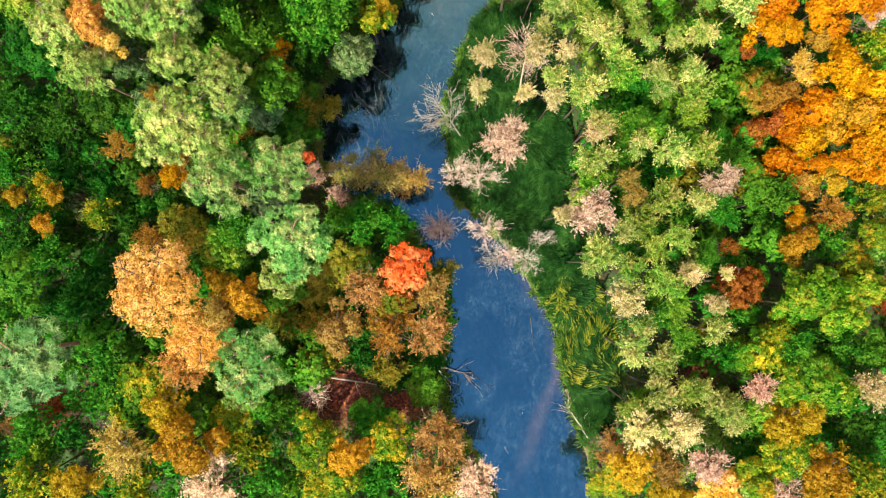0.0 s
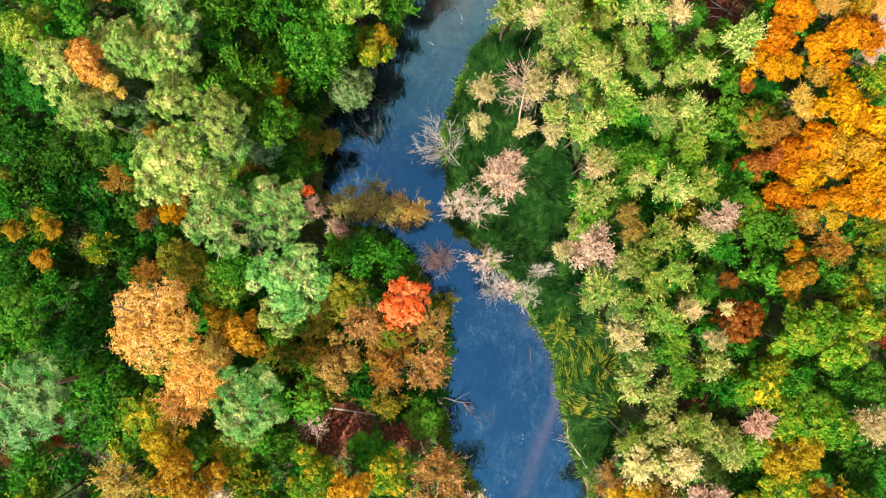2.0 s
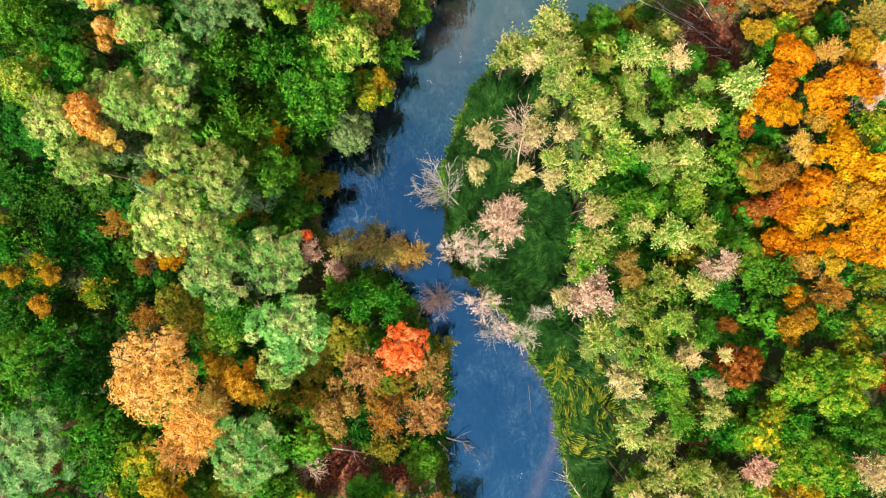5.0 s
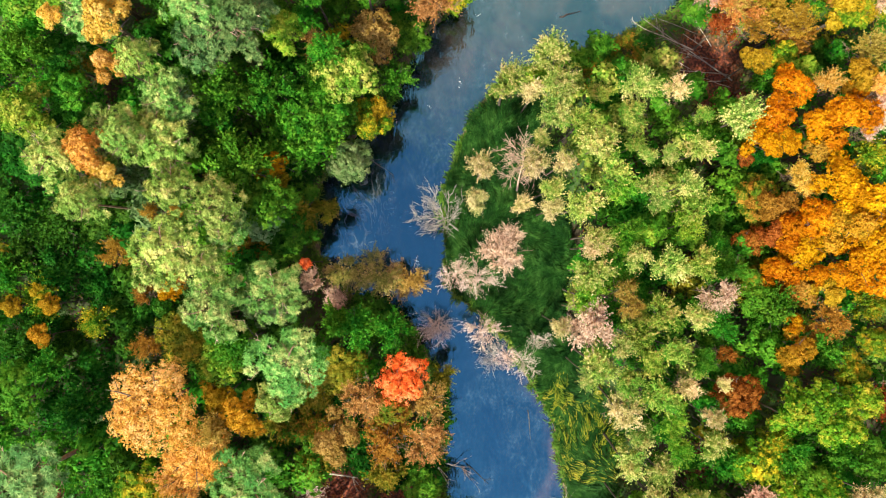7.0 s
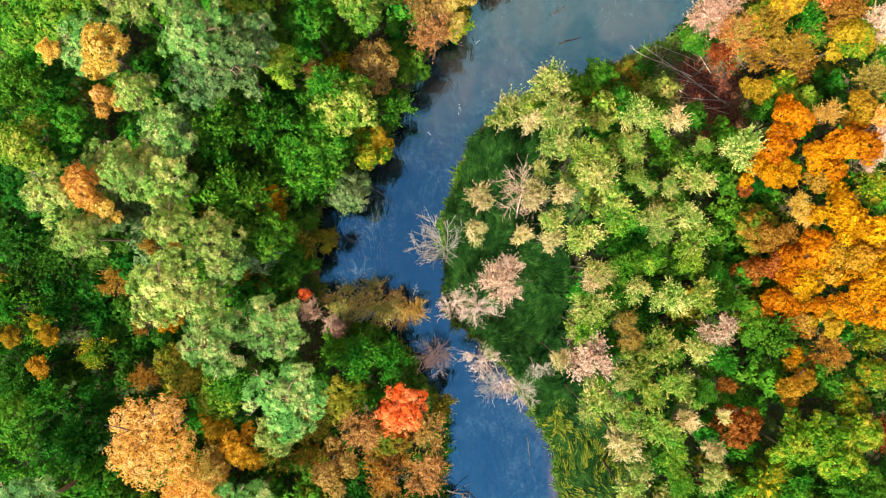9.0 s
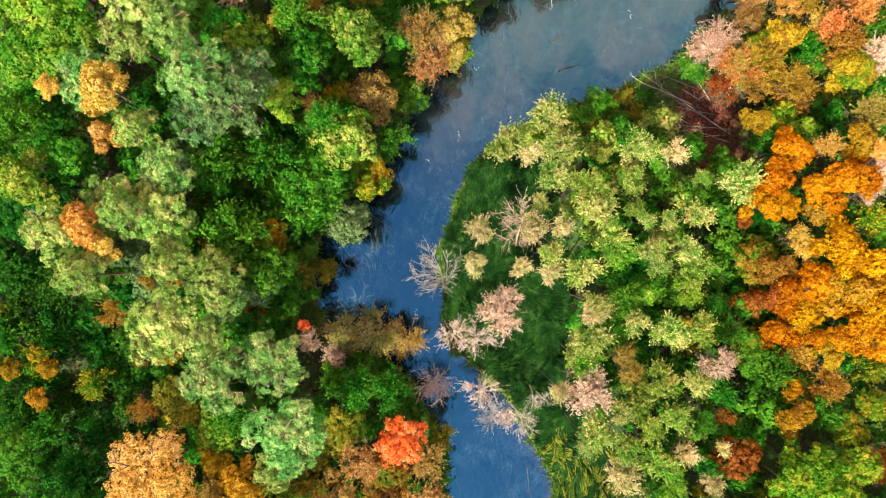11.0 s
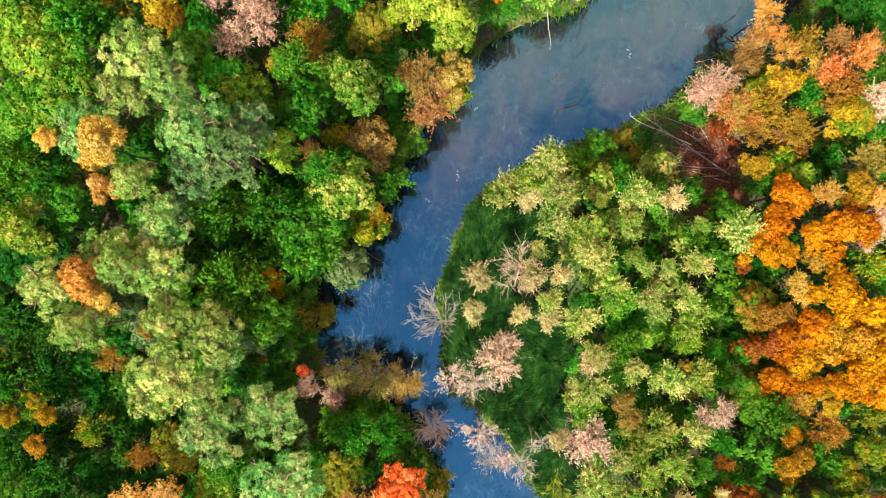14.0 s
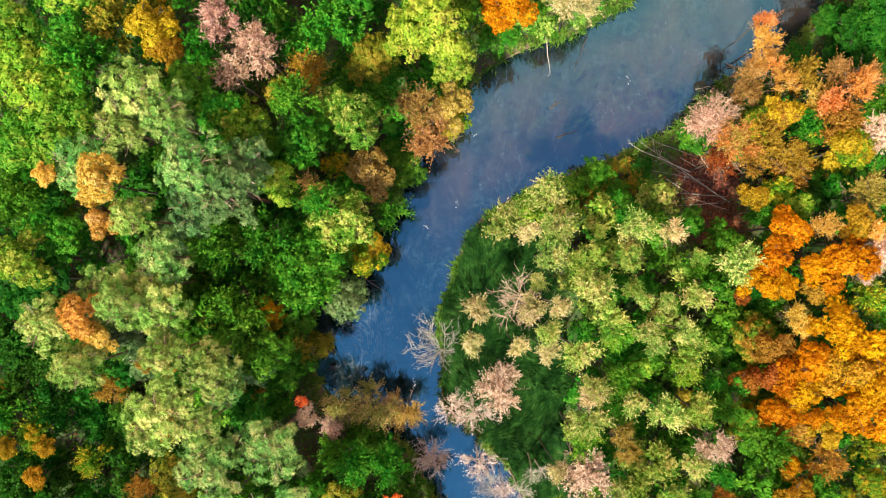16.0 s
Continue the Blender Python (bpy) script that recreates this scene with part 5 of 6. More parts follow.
tree("willow", "sallow", 22.54, -15.58, 13, 2.81, "willow with silvery yellow-green leaves", "willow_tree")
tree("willow", "willow", 25.48, -14.86, 13, 2.37, "slender willow with pale green leaves", "willow_tree")
tree("willow", "sallow", 27.55, -15.05, 12, 1.78, "willow with silvery yellow-green leaves", "willow_tree")
tree("willow", "willow", 19.65, -17.02, 12, 2.22, "slender willow with pale green leaves", "willow_tree")
tree("sparse", "cream", 20.71, -19.28, 13, 3.12, "half-bare tree with cream leaves", "tree", twiggy=True)
tree("willow", "sallow", 29.27, -16.79, 13, 2.81, "willow with silvery yellow-green leaves", "willow_tree")
tree("sparse", "cream", 24.98, -19.25, 13, 2.81, "half-bare tree with cream leaves", "tree", twiggy=True)
tree("thicket", "green", 30.12, -11.78, 11, 2.58, "leafy green tree with a ragged open crown", "tree")
tree("sparse", "rust", 30.7, 0.46, 10.5, 1.5, "small half-bare tree with rust-red leaves", "tree", twiggy=True)
tree("round_maple", "rust", 32.2, -3.8, 11, 3.1, "low tree with rust-red leaves", "maple_tree")
tree("willow", "cream", 29.86, -2.56, 12, 1.27, "slender tree with cream-coloured autumn leaves", "willow_tree")
tree("sparse", "pink", 27.91, -23.12, 13, 3.12, "half-bare tree with dry pinkish leaves", "tree", twiggy=True)
tree("maple", "yellow", 20.26, -23.5, 12, 2.85, "maple with bright yellow autumn leaves", "maple_tree")
tree("maple", "yellow", 24.37, -27.01, 11, 3.22, "maple with bright yellow autumn leaves", "maple_tree")
tree("sparse", "brown", 18.88, -22.96, 8, 3.03, "half-bare tree with brown leaves", "tree", twiggy=True)
tree("broadleaf", "green_gold", 18.88, -26.93, 8, 3.03, "green broadleaf tree with golden patches", "tree")
tree("maple", "orange", 29.59, -26.59, 12, 3.17, "tree with soft orange autumn leaves", "maple_tree")
tree("sparse", "tan", 23.91, -24.03, 12, 2.54, "half-bare tree with dry tan leaves", "tree", twiggy=True)

# maples and oaks further east
tree("willow", "sallow", 30.79, 25.86, 15, 3.03, "willow with silvery yellow-green leaves", "willow_tree")
tree("maple", "gold", 37.16, 29.64, 13, 2.5, "large golden-orange autumn maple", "maple_tree")
tree("maple", "gold", 35.2, 26.58, 13, 2.5, "large golden-orange autumn maple", "maple_tree")
tree("maple", "gold", 34.28, 23.74, 12.5, 2.27, "large golden-orange autumn maple", "maple_tree")
tree("maple", "gold", 36.41, 23.33, 12.5, 1.76, "large golden-orange autumn maple", "maple_tree")
tree("maple", "gold", 39.32, 25.34, 13, 1.87, "large golden-orange autumn maple", "maple_tree")
tree("maple", "gold", 42.4, 26.29, 14.5, 3.54, "large golden-orange autumn maple", "maple_tree")
tree("maple", "amber", 40.56, 22.87, 12, 1.9, "tree with deep amber autumn leaves", "maple_tree")
tree("sparse", "pink", 44.6, 24.66, 13, 1.56, "half-bare tree with dry pinkish leaves", "tree", twiggy=True)
tree("sparse", "pink", 45.98, 26.89, 14, 2.15, "half-bare tree with dry pinkish leaves", "tree", twiggy=True)
tree("sparse", "orange", 45.2, 29.13, 14, 1.54, "half-bare tree with orange leaves", "tree", twiggy=True)
tree("maple", "yellow", 43.6, 30.19, 14, 2.15, "maple with bright yellow autumn leaves", "maple_tree")
tree("sparse", "orange", 40.84, 29.9, 13, 1.87, "half-bare tree with orange leaves", "tree", twiggy=True)
tree("thicket", "green_gold", 45.79, 22.35, 12, 2.54, "ragged green tree with golden patches", "tree")
tree("sparse", "orange", 37.97, 20.35, 12, 1.59, "half-bare tree with orange leaves", "tree", twiggy=True)
tree("sparse", "orange", 39.27, 18.82, 11.5, 1.79, "half-bare tree with orange leaves", "tree", twiggy=True)
tree("maple", "gold", 41.49, 19.77, 13.5, 2.73, "large golden-orange autumn maple", "maple_tree")
tree("maple", "gold", 44.22, 17.26, 14, 3.2, "large golden-orange autumn maple", "maple_tree")
tree("maple", "yellow", 42.72, 14.66, 14, 3.08, "maple with bright yellow autumn leaves", "maple_tree")
tree("maple", "gold", 45.42, 13.15, 14, 3.08, "large golden-orange autumn maple", "maple_tree")
tree("maple", "gold", 39.73, 15.11, 13, 2.87, "large golden-orange autumn maple", "maple_tree")
tree("broadleaf", "green_rust", 34.29, 17.5, 10.5, 2.98, "green broadleaf tree with rusty patches", "tree")
tree("maple", "amber", 34.67, 16.78, 11.5, 1.92, "tree with deep amber autumn leaves", "maple_tree")
tree("maple", "amber", 36.04, 16.73, 12, 2.16, "tree with deep amber autumn leaves", "maple_tree")
tree("maple", "gold", 36.87, 13.92, 12.5, 2.64, "large golden-orange autumn maple", "maple_tree")
tree("maple", "rust", 33.38, 13.1, 11, 1.93, "low tree with rust-red leaves", "maple_tree")
tree("maple", "rust", 35.16, 13.76, 12.2, 1.77, "low tree with rust-red leaves", "maple_tree")
tree("maple", "gold", 38.66, 12.06, 12.5, 2.52, "large golden-orange autumn maple", "maple_tree")
tree("maple", "gold", 36.36, 9.75, 12, 2.54, "large golden-orange autumn maple", "maple_tree")
tree("maple", "gold", 43.35, 10.47, 13.5, 2.98, "large golden-orange autumn maple", "maple_tree")
tree("maple", "gold", 46.56, 9.26, 13, 2.5, "large golden-orange autumn maple", "maple_tree")
tree("maple", "gold", 39.7, 9.27, 12, 1.4, "large golden-orange autumn maple", "maple_tree")
tree("maple", "yellow", 41.27, 7.44, 12, 1.9, "maple with bright yellow autumn leaves", "maple_tree")
tree("maple", "amber", 38.95, 7.78, 11, 2.58, "tree with deep amber autumn leaves", "maple_tree")
tree("sparse", "amber", 42.34, 3.99, 11, 2.9, "half-bare tree with amber leaves", "tree", twiggy=True)
tree("maple", "gold", 37.79, 4.03, 11, 1.29, "large golden-orange autumn maple", "maple_tree")
tree("thicket", "green", 35.37, 5.27, 12, 3.17, "leafy green tree with a ragged open crown", "tree")
tree("broadleaf", "green", 33.92, 7.15, 11, 2.58, "broad-crowned green leafy tree", "tree")
tree("maple", "yellow", 37.71, 0.93, 12, 2.54, "maple with bright yellow autumn leaves", "maple_tree")
tree("thicket", "green_gold", 46.61, 5.89, 11, 2.19, "ragged green tree with golden patches", "tree")
tree("broadleaf", "green_gold", 46.92, 2.12, 11, 2.19, "green broadleaf tree with golden patches", "tree")
tree("thicket", "green", 41.83, 0.84, 11, 2.7, "leafy green tree with a ragged open crown", "tree")
tree("broadleaf", "green_gold", 44.41, -1.02, 11, 2.19, "green broadleaf tree with golden patches", "tree")
tree("broadleaf", "yellow_oak", 38.76, -4.27, 14.5, 3.54, "green oak with bright yellow leaf tips", "tree")
tree("broadleaf", "yellow_oak", 41.77, -6.46, 14, 2.83, "green oak with bright yellow leaf tips", "tree")
tree("broadleaf", "yellow_oak", 36.75, -5.9, 13.5, 2.36, "green oak with bright yellow leaf tips", "tree")
tree("broadleaf", "yellow_oak", 44.35, -4.16, 13, 2.37, "green oak with bright yellow leaf tips", "tree")
tree("sparse", "rust", 48.35, -5, 10, 2.61, "half-bare tree with rust-coloured leaves", "tree", twiggy=True)
tree("thicket", "green", 42.17, -10.3, 12, 3.04, "leafy green tree with a ragged open crown", "tree")
tree("broadleaf", "green", 46.04, -10.85, 12, 2.54, "broad-crowned green leafy tree", "tree")
tree("thicket", "green", 37.75, -9.65, 12, 2.66, "leafy green tree with a ragged open crown", "tree")
tree("broadleaf", "green_gold", 34.36, -11.06, 11.5, 3.32, "green broadleaf tree with golden patches", "tree")
tree("thicket", "green_gold", 36.26, -8.56, 11, 2.19, "ragged green tree with golden patches", "tree")
tree("broadleaf", "yellow_oak", 39.66, -14.61, 14, 3.57, "green oak with bright yellow leaf tips", "tree")
tree("broadleaf", "yellow_oak", 36.53, -14.29, 13, 2.62, "green oak with bright yellow leaf tips", "tree")
tree("broadleaf", "green", 38.62, -12.42, 13, 2.5, "broad-crowned green leafy tree", "tree")
tree("sparse", "cream", 45.13, -14.71, 14.5, 2.75, "half-bare tree with cream leaves", "tree", twiggy=True)
tree("sparse", "mauve", 33.27, -14.77, 13, 2.06, "half-bare tree with dry mauve-brown leaves", "tree", twiggy=True)
tree("maple", "yellow", 35.7, -18.75, 13, 3, "maple with bright yellow autumn leaves", "maple_tree")
tree("maple", "yellow", 38.14, -17.82, 13, 2.12, "maple with bright yellow autumn leaves", "maple_tree")
tree("broadleaf", "lime", 33.87, -17.41, 12.5, 2.14, "bright lime-green broadleaf tree", "tree")
tree("broadleaf", "deep", 46.06, -20.82, 9, 2.98, "leafy tree coloured dark green as if in shade", "tree")
tree("broadleaf", "deep", 49.21, -19.7, 10, 2.61, "leafy tree coloured dark green as if in shade", "tree")
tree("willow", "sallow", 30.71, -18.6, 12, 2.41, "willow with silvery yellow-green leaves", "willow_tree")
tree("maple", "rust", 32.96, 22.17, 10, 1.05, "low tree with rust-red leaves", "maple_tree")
tree("broadleaf", "deep", 35.53, 21.74, 8, 2.69, "leafy tree coloured dark green as if in shade", "tree")
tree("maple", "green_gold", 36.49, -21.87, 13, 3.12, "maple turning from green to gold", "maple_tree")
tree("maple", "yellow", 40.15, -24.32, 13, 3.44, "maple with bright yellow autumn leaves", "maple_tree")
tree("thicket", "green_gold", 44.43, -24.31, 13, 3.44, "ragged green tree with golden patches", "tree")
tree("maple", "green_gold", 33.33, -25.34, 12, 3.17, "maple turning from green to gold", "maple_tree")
tree("broadleaf", "deep", 34.02, -23.55, 8, 2.69, "leafy tree coloured dark green as if in shade", "tree")
tree("sparse", "pink", 36.31, -26.48, 12, 2.54, "half-bare tree with dry pinkish leaves", "tree", twiggy=True)

# north bank, beyond the fallen trees
tree("willow", "sallow", 11.61, 33.72, 12, 3.3, "willow with silvery yellow-green leaves", "willow_tree")
tree("willow", "sallow", 6.63, 30.29, 12, 3.17, "willow with silvery yellow-green leaves", "willow_tree")
tree("willow", "cream", 9.35, 29.34, 12, 2.03, "slender tree with cream-coloured autumn leaves", "willow_tree")
tree("willow", "sallow", 12.05, 29.94, 13, 3, "willow with silvery yellow-green leaves", "willow_tree")
tree("willow", "sallow", 11.43, 26.56, 13, 2.81, "willow with silvery yellow-green leaves", "willow_tree")
tree("willow", "willow", 14.5, 25.64, 13, 2.87, "slender willow with pale green leaves", "willow_tree")
tree("thicket", "green_rust", 20.07, 35.24, 3, 1.87, "ragged tree with green and rusty leaves", "tree")
tree("thicket", "deep", 18.75, 36.55, 2.5, 1.6, "ragged tree coloured dark green as if in shade", "tree")
tree("thicket", "green_rust", 21.95, 37.41, 2.4, 1.6, "ragged tree with green and rusty leaves", "tree")
tree("broadleaf", "green", 21.39, 34.16, 3.2, 1.73, "broad-crowned green leafy tree", "tree")
tree("broadleaf", "deep", 24.48, 37.43, 2.2, 1.6, "leafy tree coloured dark green as if in shade", "tree")
tree("thicket", "green_rust", 18.27, 34.17, 3, 1.59, "ragged tree with green and rusty leaves", "tree")
tree("sparse", "amber", 20.42, 36.3, 2.6, 1.3, "half-bare tree with amber leaves", "tree", twiggy=True)
tree("thicket", "green", 25.08, 34.92, 2.6, 1.74, "leafy green tree with a ragged open crown", "tree")
tree("thicket", "green_rust", 23.5, 35.62, 2.6, 1.59, "ragged tree with green and rusty leaves", "tree")
tree("broadleaf", "green", 18.77, 30.91, 6, 3.11, "broad-crowned green leafy tree", "tree")
tree("thicket", "green_rust", 17.25, 33.83, 3.5, 2.51, "ragged tree with green and rusty leaves", "tree")
tree("thicket", "green", 28.97, 24.9, 9, 2.65, "leafy green tree with a ragged open crown", "tree")
tree("sparse", "mauve", 30.6, 42.54, 10, 3.01, "half-bare tree with dry mauve-brown leaves", "tree", twiggy=True)
tree("sparse", "coral", 32.71, 39.52, 10, 3.27, "half-bare tree with coral-orange leaves", "tree", twiggy=True)
tree("sparse", "amber", 34.97, 37.53, 9, 2.39, "half-bare tree with amber leaves", "tree", twiggy=True)
tree("sparse", "brown", 35.28, 46.67, 8, 2.69, "half-bare tree with brown leaves", "tree", twiggy=True)
tree("thicket", "amber", 36.62, 38.78, 10, 2.22, "ragged tree with deep amber autumn leaves", "tree")
tree("broadleaf", "green_gold", 35.72, 41.48, 10, 2.35, "green broadleaf tree with golden patches", "tree")
tree("thicket", "amber", 37.14, 42.12, 11, 2.06, "ragged tree with deep amber autumn leaves", "tree")
tree("sparse", "coral", 38.25, 46.06, 10, 2.29, "half-bare tree with coral-orange leaves", "tree", twiggy=True)
tree("thicket", "amber", 40.01, 36.48, 9, 2.92, "ragged tree with deep amber autumn leaves", "tree")
tree("thicket", "green", 40.75, 40.82, 10, 2.22, "leafy green tree with a ragged open crown", "tree")
tree("thicket", "amber", 43.53, 41.37, 12, 2.92, "ragged tree with deep amber autumn leaves", "tree")
tree("thicket", "coral", 42.28, 43.1, 12, 2.16, "ragged tree with coral-orange autumn leaves", "tree")
tree("sparse", "pink", 47.21, 39.8, 12, 2.79, "half-bare tree with dry pinkish leaves", "tree", twiggy=True)
tree("maple", "green_gold", 44.92, 38.52, 12, 2.54, "maple turning from green to gold", "maple_tree")
tree("sparse", "coral", 45.55, 45.03, 12, 2.54, "half-bare tree with coral-orange leaves", "tree", twiggy=True)
tree("broadleaf", "green", 44.81, 34.72, 8, 2.02, "broad-crowned green leafy tree", "tree")
tree("broadleaf", "deep", 43.64, 34.24, 7, 2.39, "leafy tree coloured dark green as if in shade", "tree")
tree("sparse", "tan", 45.54, 33.44, 13, 2.75, "half-bare tree with dry tan leaves", "tree", twiggy=True)
tree("sparse", "pink", 46.62, 28.23, 13, 2.5, "half-bare tree with dry pinkish leaves", "tree", twiggy=True)
tree("maple", "yellow", 34.57, 33.27, 10, 1.83, "maple with bright yellow autumn leaves", "maple_tree")
tree("thicket", "green", 36.26, 31.7, 9, 2.39, "leafy green tree with a ragged open crown", "tree")
tree("broadleaf", "lime", 39.7, 32.17, 10, 1.7, "bright lime-green broadleaf tree", "tree")
tree("broadleaf", "green_gold", 38.14, 33.95, 9, 2.25, "green broadleaf tree with golden patches", "tree")
tree("thicket", "green", 47.94, 43.69, 11, 2.19, "leafy green tree with a ragged open crown", "tree")
tree("sparse", "coral", 37.38, 51.47, 9, 2.39, "half-bare tree with coral-orange leaves", "tree", twiggy=True)
tree("sparse", "coral", 37.96, 48.38, 9, 1.72, "half-bare tree with coral-orange leaves", "tree", twiggy=True)
tree("broadleaf", "deep", 47.95, 52.95, 7, 3.41, "leafy tree coloured dark green as if in shade", "tree")
tree("broadleaf", "deep", 46.23, 54.87, 5, 2.1, "leafy tree coloured dark green as if in shade", "tree")
tree("broadleaf", "deep", 50.56, 53.9, 8, 3.7, "leafy tree coloured dark green as if in shade", "tree")
tree("broadleaf", "deep", 49.94, 50.27, 7, 3.07, "leafy tree coloured dark green as if in shade", "tree")
tree("broadleaf", "deep", 49.25, 59.19, 8, 4.04, "leafy tree coloured dark green as if in shade", "tree")
tree("sparse", "coral", 37.15, 53.78, 9, 1.9, "half-bare tree with coral-orange leaves over the water", "tree", twiggy=True)
tree("sparse", "coral", 36.42, 48.98, 8, 1.9, "half-bare tree with coral-orange leaves over the water", "tree", twiggy=True)
tree("sparse", "brown", 46.32, 46.3, 11, 2.7, "half-bare tree with brown leaves", "tree", twiggy=True)
tree("sparse", "brown", 43.72, 47.24, 10, 2.0, "half-bare tree with brown leaves", "tree", twiggy=True)
tree("thicket", "amber", 43.48, 42.36, 12, 2.4, "ragged tree with deep amber autumn leaves", "tree")
tree("maple", "yellow", 44.39, 38.54, 12, 2.8, "maple with bright yellow autumn leaves", "maple_tree")
tree("sparse", "mauve", 29.72, 41.43, 10, 3.0, "half-bare tree with dry mauve-brown leaves", "tree", twiggy=True)
tree("sparse", "tan", 32.66, 39.55, 10, 2.6, "half-bare tree with dry tan leaves", "tree", twiggy=True)
tree("sparse", "rust", 31.25, 37.41, 9, 2.4, "half-bare tree with rust-coloured leaves", "tree", twiggy=True)
tree("maple", "yellow", 37.39, 42.42, 11, 2.3, "maple with bright yellow autumn leaves", "maple_tree")
tree("thicket", "amber", 35.85, 40.58, 11, 2.0, "ragged tree with deep amber autumn leaves", "tree")
tree("thicket", "amber", 40.16, 46.86, 10, 2.4, "ragged tree with deep amber autumn leaves", "tree")
tree("sparse", "brown", 34.11, 45.15, 9, 2.2, "half-bare tree with brown leaves", "tree", twiggy=True)
tree("sparse", "orange", 42.03, 44.24, 10, 2.2, "half-bare tree with orange leaves", "tree", twiggy=True)
tree("sparse", "amber", 38.93, 37.5, 11, 2.4, "half-bare tree with amber leaves", "tree", twiggy=True)

# dead and fallen trees along the water
bare_tree(1.59, 14.41, 8, 3.0, "bare grey tree leaning over the water's edge", (-1.6, 1.4), "grey", 38)
bare_tree(8.82, 19.1, 12, 2.9, "dead tree with pale forked branches in the meadow", (-0.3, 4.4), "pink")
log("fallen_tree", "bleached birch trunk lying on red-brown litter", (-15.18, -15.87, 1.6), (-4.73, -17.6, 1.4), 0.11, PALE_BARK, 5, 3, 1.6)
bare_tree(-16.63, -17.61, 4, 2.2, "brush of pinkish bare twigs beside the fallen trunk", (0, 0), "pink")
log("fallen_tree", "bare grey tree fallen from the bank into the river", (-3.76, -14.36, 1.0), (2.97, -15.64, 0.25), 0.15, PALE_BARK, 7, 5, 2.6)
log("fallen_branch", "thin dark branch trailing in the water", (2.18, -14.85, 0.2), (5.29, -17.77, 0.02), 0.06, DARK_WOOD, 2, 6, 1.0)
log("fallen_tree", "dead branches hanging over the river's edge", (17.46, -23.59, 0.9), (14.72, -19.24, 0.4), 0.10, PALE_BARK, 7, 8, 2.2)
log("driftwood", "thin dark stick in the shallow water", (10.34, -8.4, 0.05), (10.7, -12.14, 0.05), 0.06, DARK_WOOD, 0, 9)
log("driftwood", "mossy log reaching from the bank into the river", (40.34, 48.77, 0.5), (35.65, 51.02, 0.15), 0.24, DARK_WOOD, 2, 18, 1.4)
log("driftwood", "dead branch washed against the northern bank", (20.78, 37.67, 0.4), (17.99, 38.44, 0.1), 0.12, PALE_BARK, 3, 19, 1.0)
# two dark log-shaped pieces set at the water's surface
log("driftwood", "dark log-shaped piece at the water's surface", (14.42, 41.69, 0.0), (16.94, 42.48, 0.02), 0.13, DARK_WOOD, 0, 20)
log("driftwood", "dark branch-shaped piece at the water's surface", (13.49, 45.36, 0.0), (15, 46.37, 0.02), 0.12, DARK_WOOD, 1, 21, 0.8)
log("driftwood", "pale pole leaning from the bank into the water", (12.96, 54.22, 0.6), (13.57, 49.83, 0.0), 0.07, PALE_BARK, 1, 22, 0.8)
log("driftwood", "dead branch lying in the water under the bank", (-12.32, 25.38, 0.6), (-6.8, 21.62, 0.0), 0.08, DARK_WOOD, 4, 23, 1.3)
log("driftwood", "bare branch dipping into the river", (18.26, 54.67, 0.5), (16.58, 49.82, 0.02), 0.06, DARK_WOOD, 3, 24, 1.2)
bare_tree(-0.76, 3.12, 8, 2.3, "bleached bare tree standing at the water's edge", (-0.6, 0.3))
bare_tree(5.45, -0.79, 8, 2.2, "grey bare tree with fine twigs on the bank", (0.2, -0.2), "grey")
bare_tree(8.46, -0.62, 9, 1.7, "bleached bare tree with bent twigs on the bank", (0.2, -0.4))
bare_tree(10.59, 1.87, 11, 1.0, "thin white dead stem in the reeds", (-0.2, 0.2))
bare_tree(11.3, 1.16, 10, 0.9, "short white dead stem in the reeds", (0.2, 0.2))
log("fallen_tree", "long pale trunk fallen towards the river over red litter", (35.88, 33.28, 1.0), (24.24, 40.8, 2.0), 0.088, GREY_BARK, 5, 31, 1.4)
log("fallen_tree", "pale fallen stem with its top over the river", (30.85, 37.08, 1.2), (23.66, 40.34, 1.2), 0.075, PALE_BARK, 4, 32, 1.4)
log("fallen_tree", "dark fallen stem with its top over the river", (29.3, 38, 1.2), (25.57, 41.85, 1.4), 0.068, BARK, 3, 33, 1.2)
log("fallen_tree", "thin pale stem lying across red-brown litter", (35.29, 33.96, 1.2), (25.28, 34.76, 1.6), 0.061, GREY_BARK, 3, 34, 1.2)
log("fallen_tree", "thin pale stem on dark red litter", (35.17, 33.28, 1.0), (29.51, 32.84, 1.2), 0.054, PALE_BARK, 2, 35, 1.0)
log("fallen_tree", "forked grey branch lying on the fallen stems", (27.1, 34.6, 1.8), (30.4, 36.31, 1.6), 0.048, GREY_BARK, 3, 36, 1.0)
log("fallen_tree", "crossed grey branch lying on the fallen stems", (27.66, 36.14, 1.8), (30.77, 34.36, 1.4), 0.048, PALE_BARK, 2, 37, 1.0)
log("fallen_tree", "short dead stem among red litter", (32.2, 32.71, 1.0), (29.51, 31.49, 1.2), 0.048, GREY_BARK, 2, 38, 0.8)
log("fallen_tree", "reddish rotting stem in the litter", (34.22, 28.61, 0.9), (36.11, 30.72, 1.1), 0.082, RED_WOOD, 1, 39, 0.8)
log("fallen_tree", "reddish rotting stem beside the litter", (35.21, 28.32, 0.9), (36.74, 29.73, 1.1), 0.068, RED_WOOD, 1, 40, 0.8)
log("fallen_tree", "dead stem leaning out of the red litter", (31.98, 37.5, 1.2), (29.26, 38.73, 2.2), 0.054, PALE_BARK, 2, 41, 1.0)
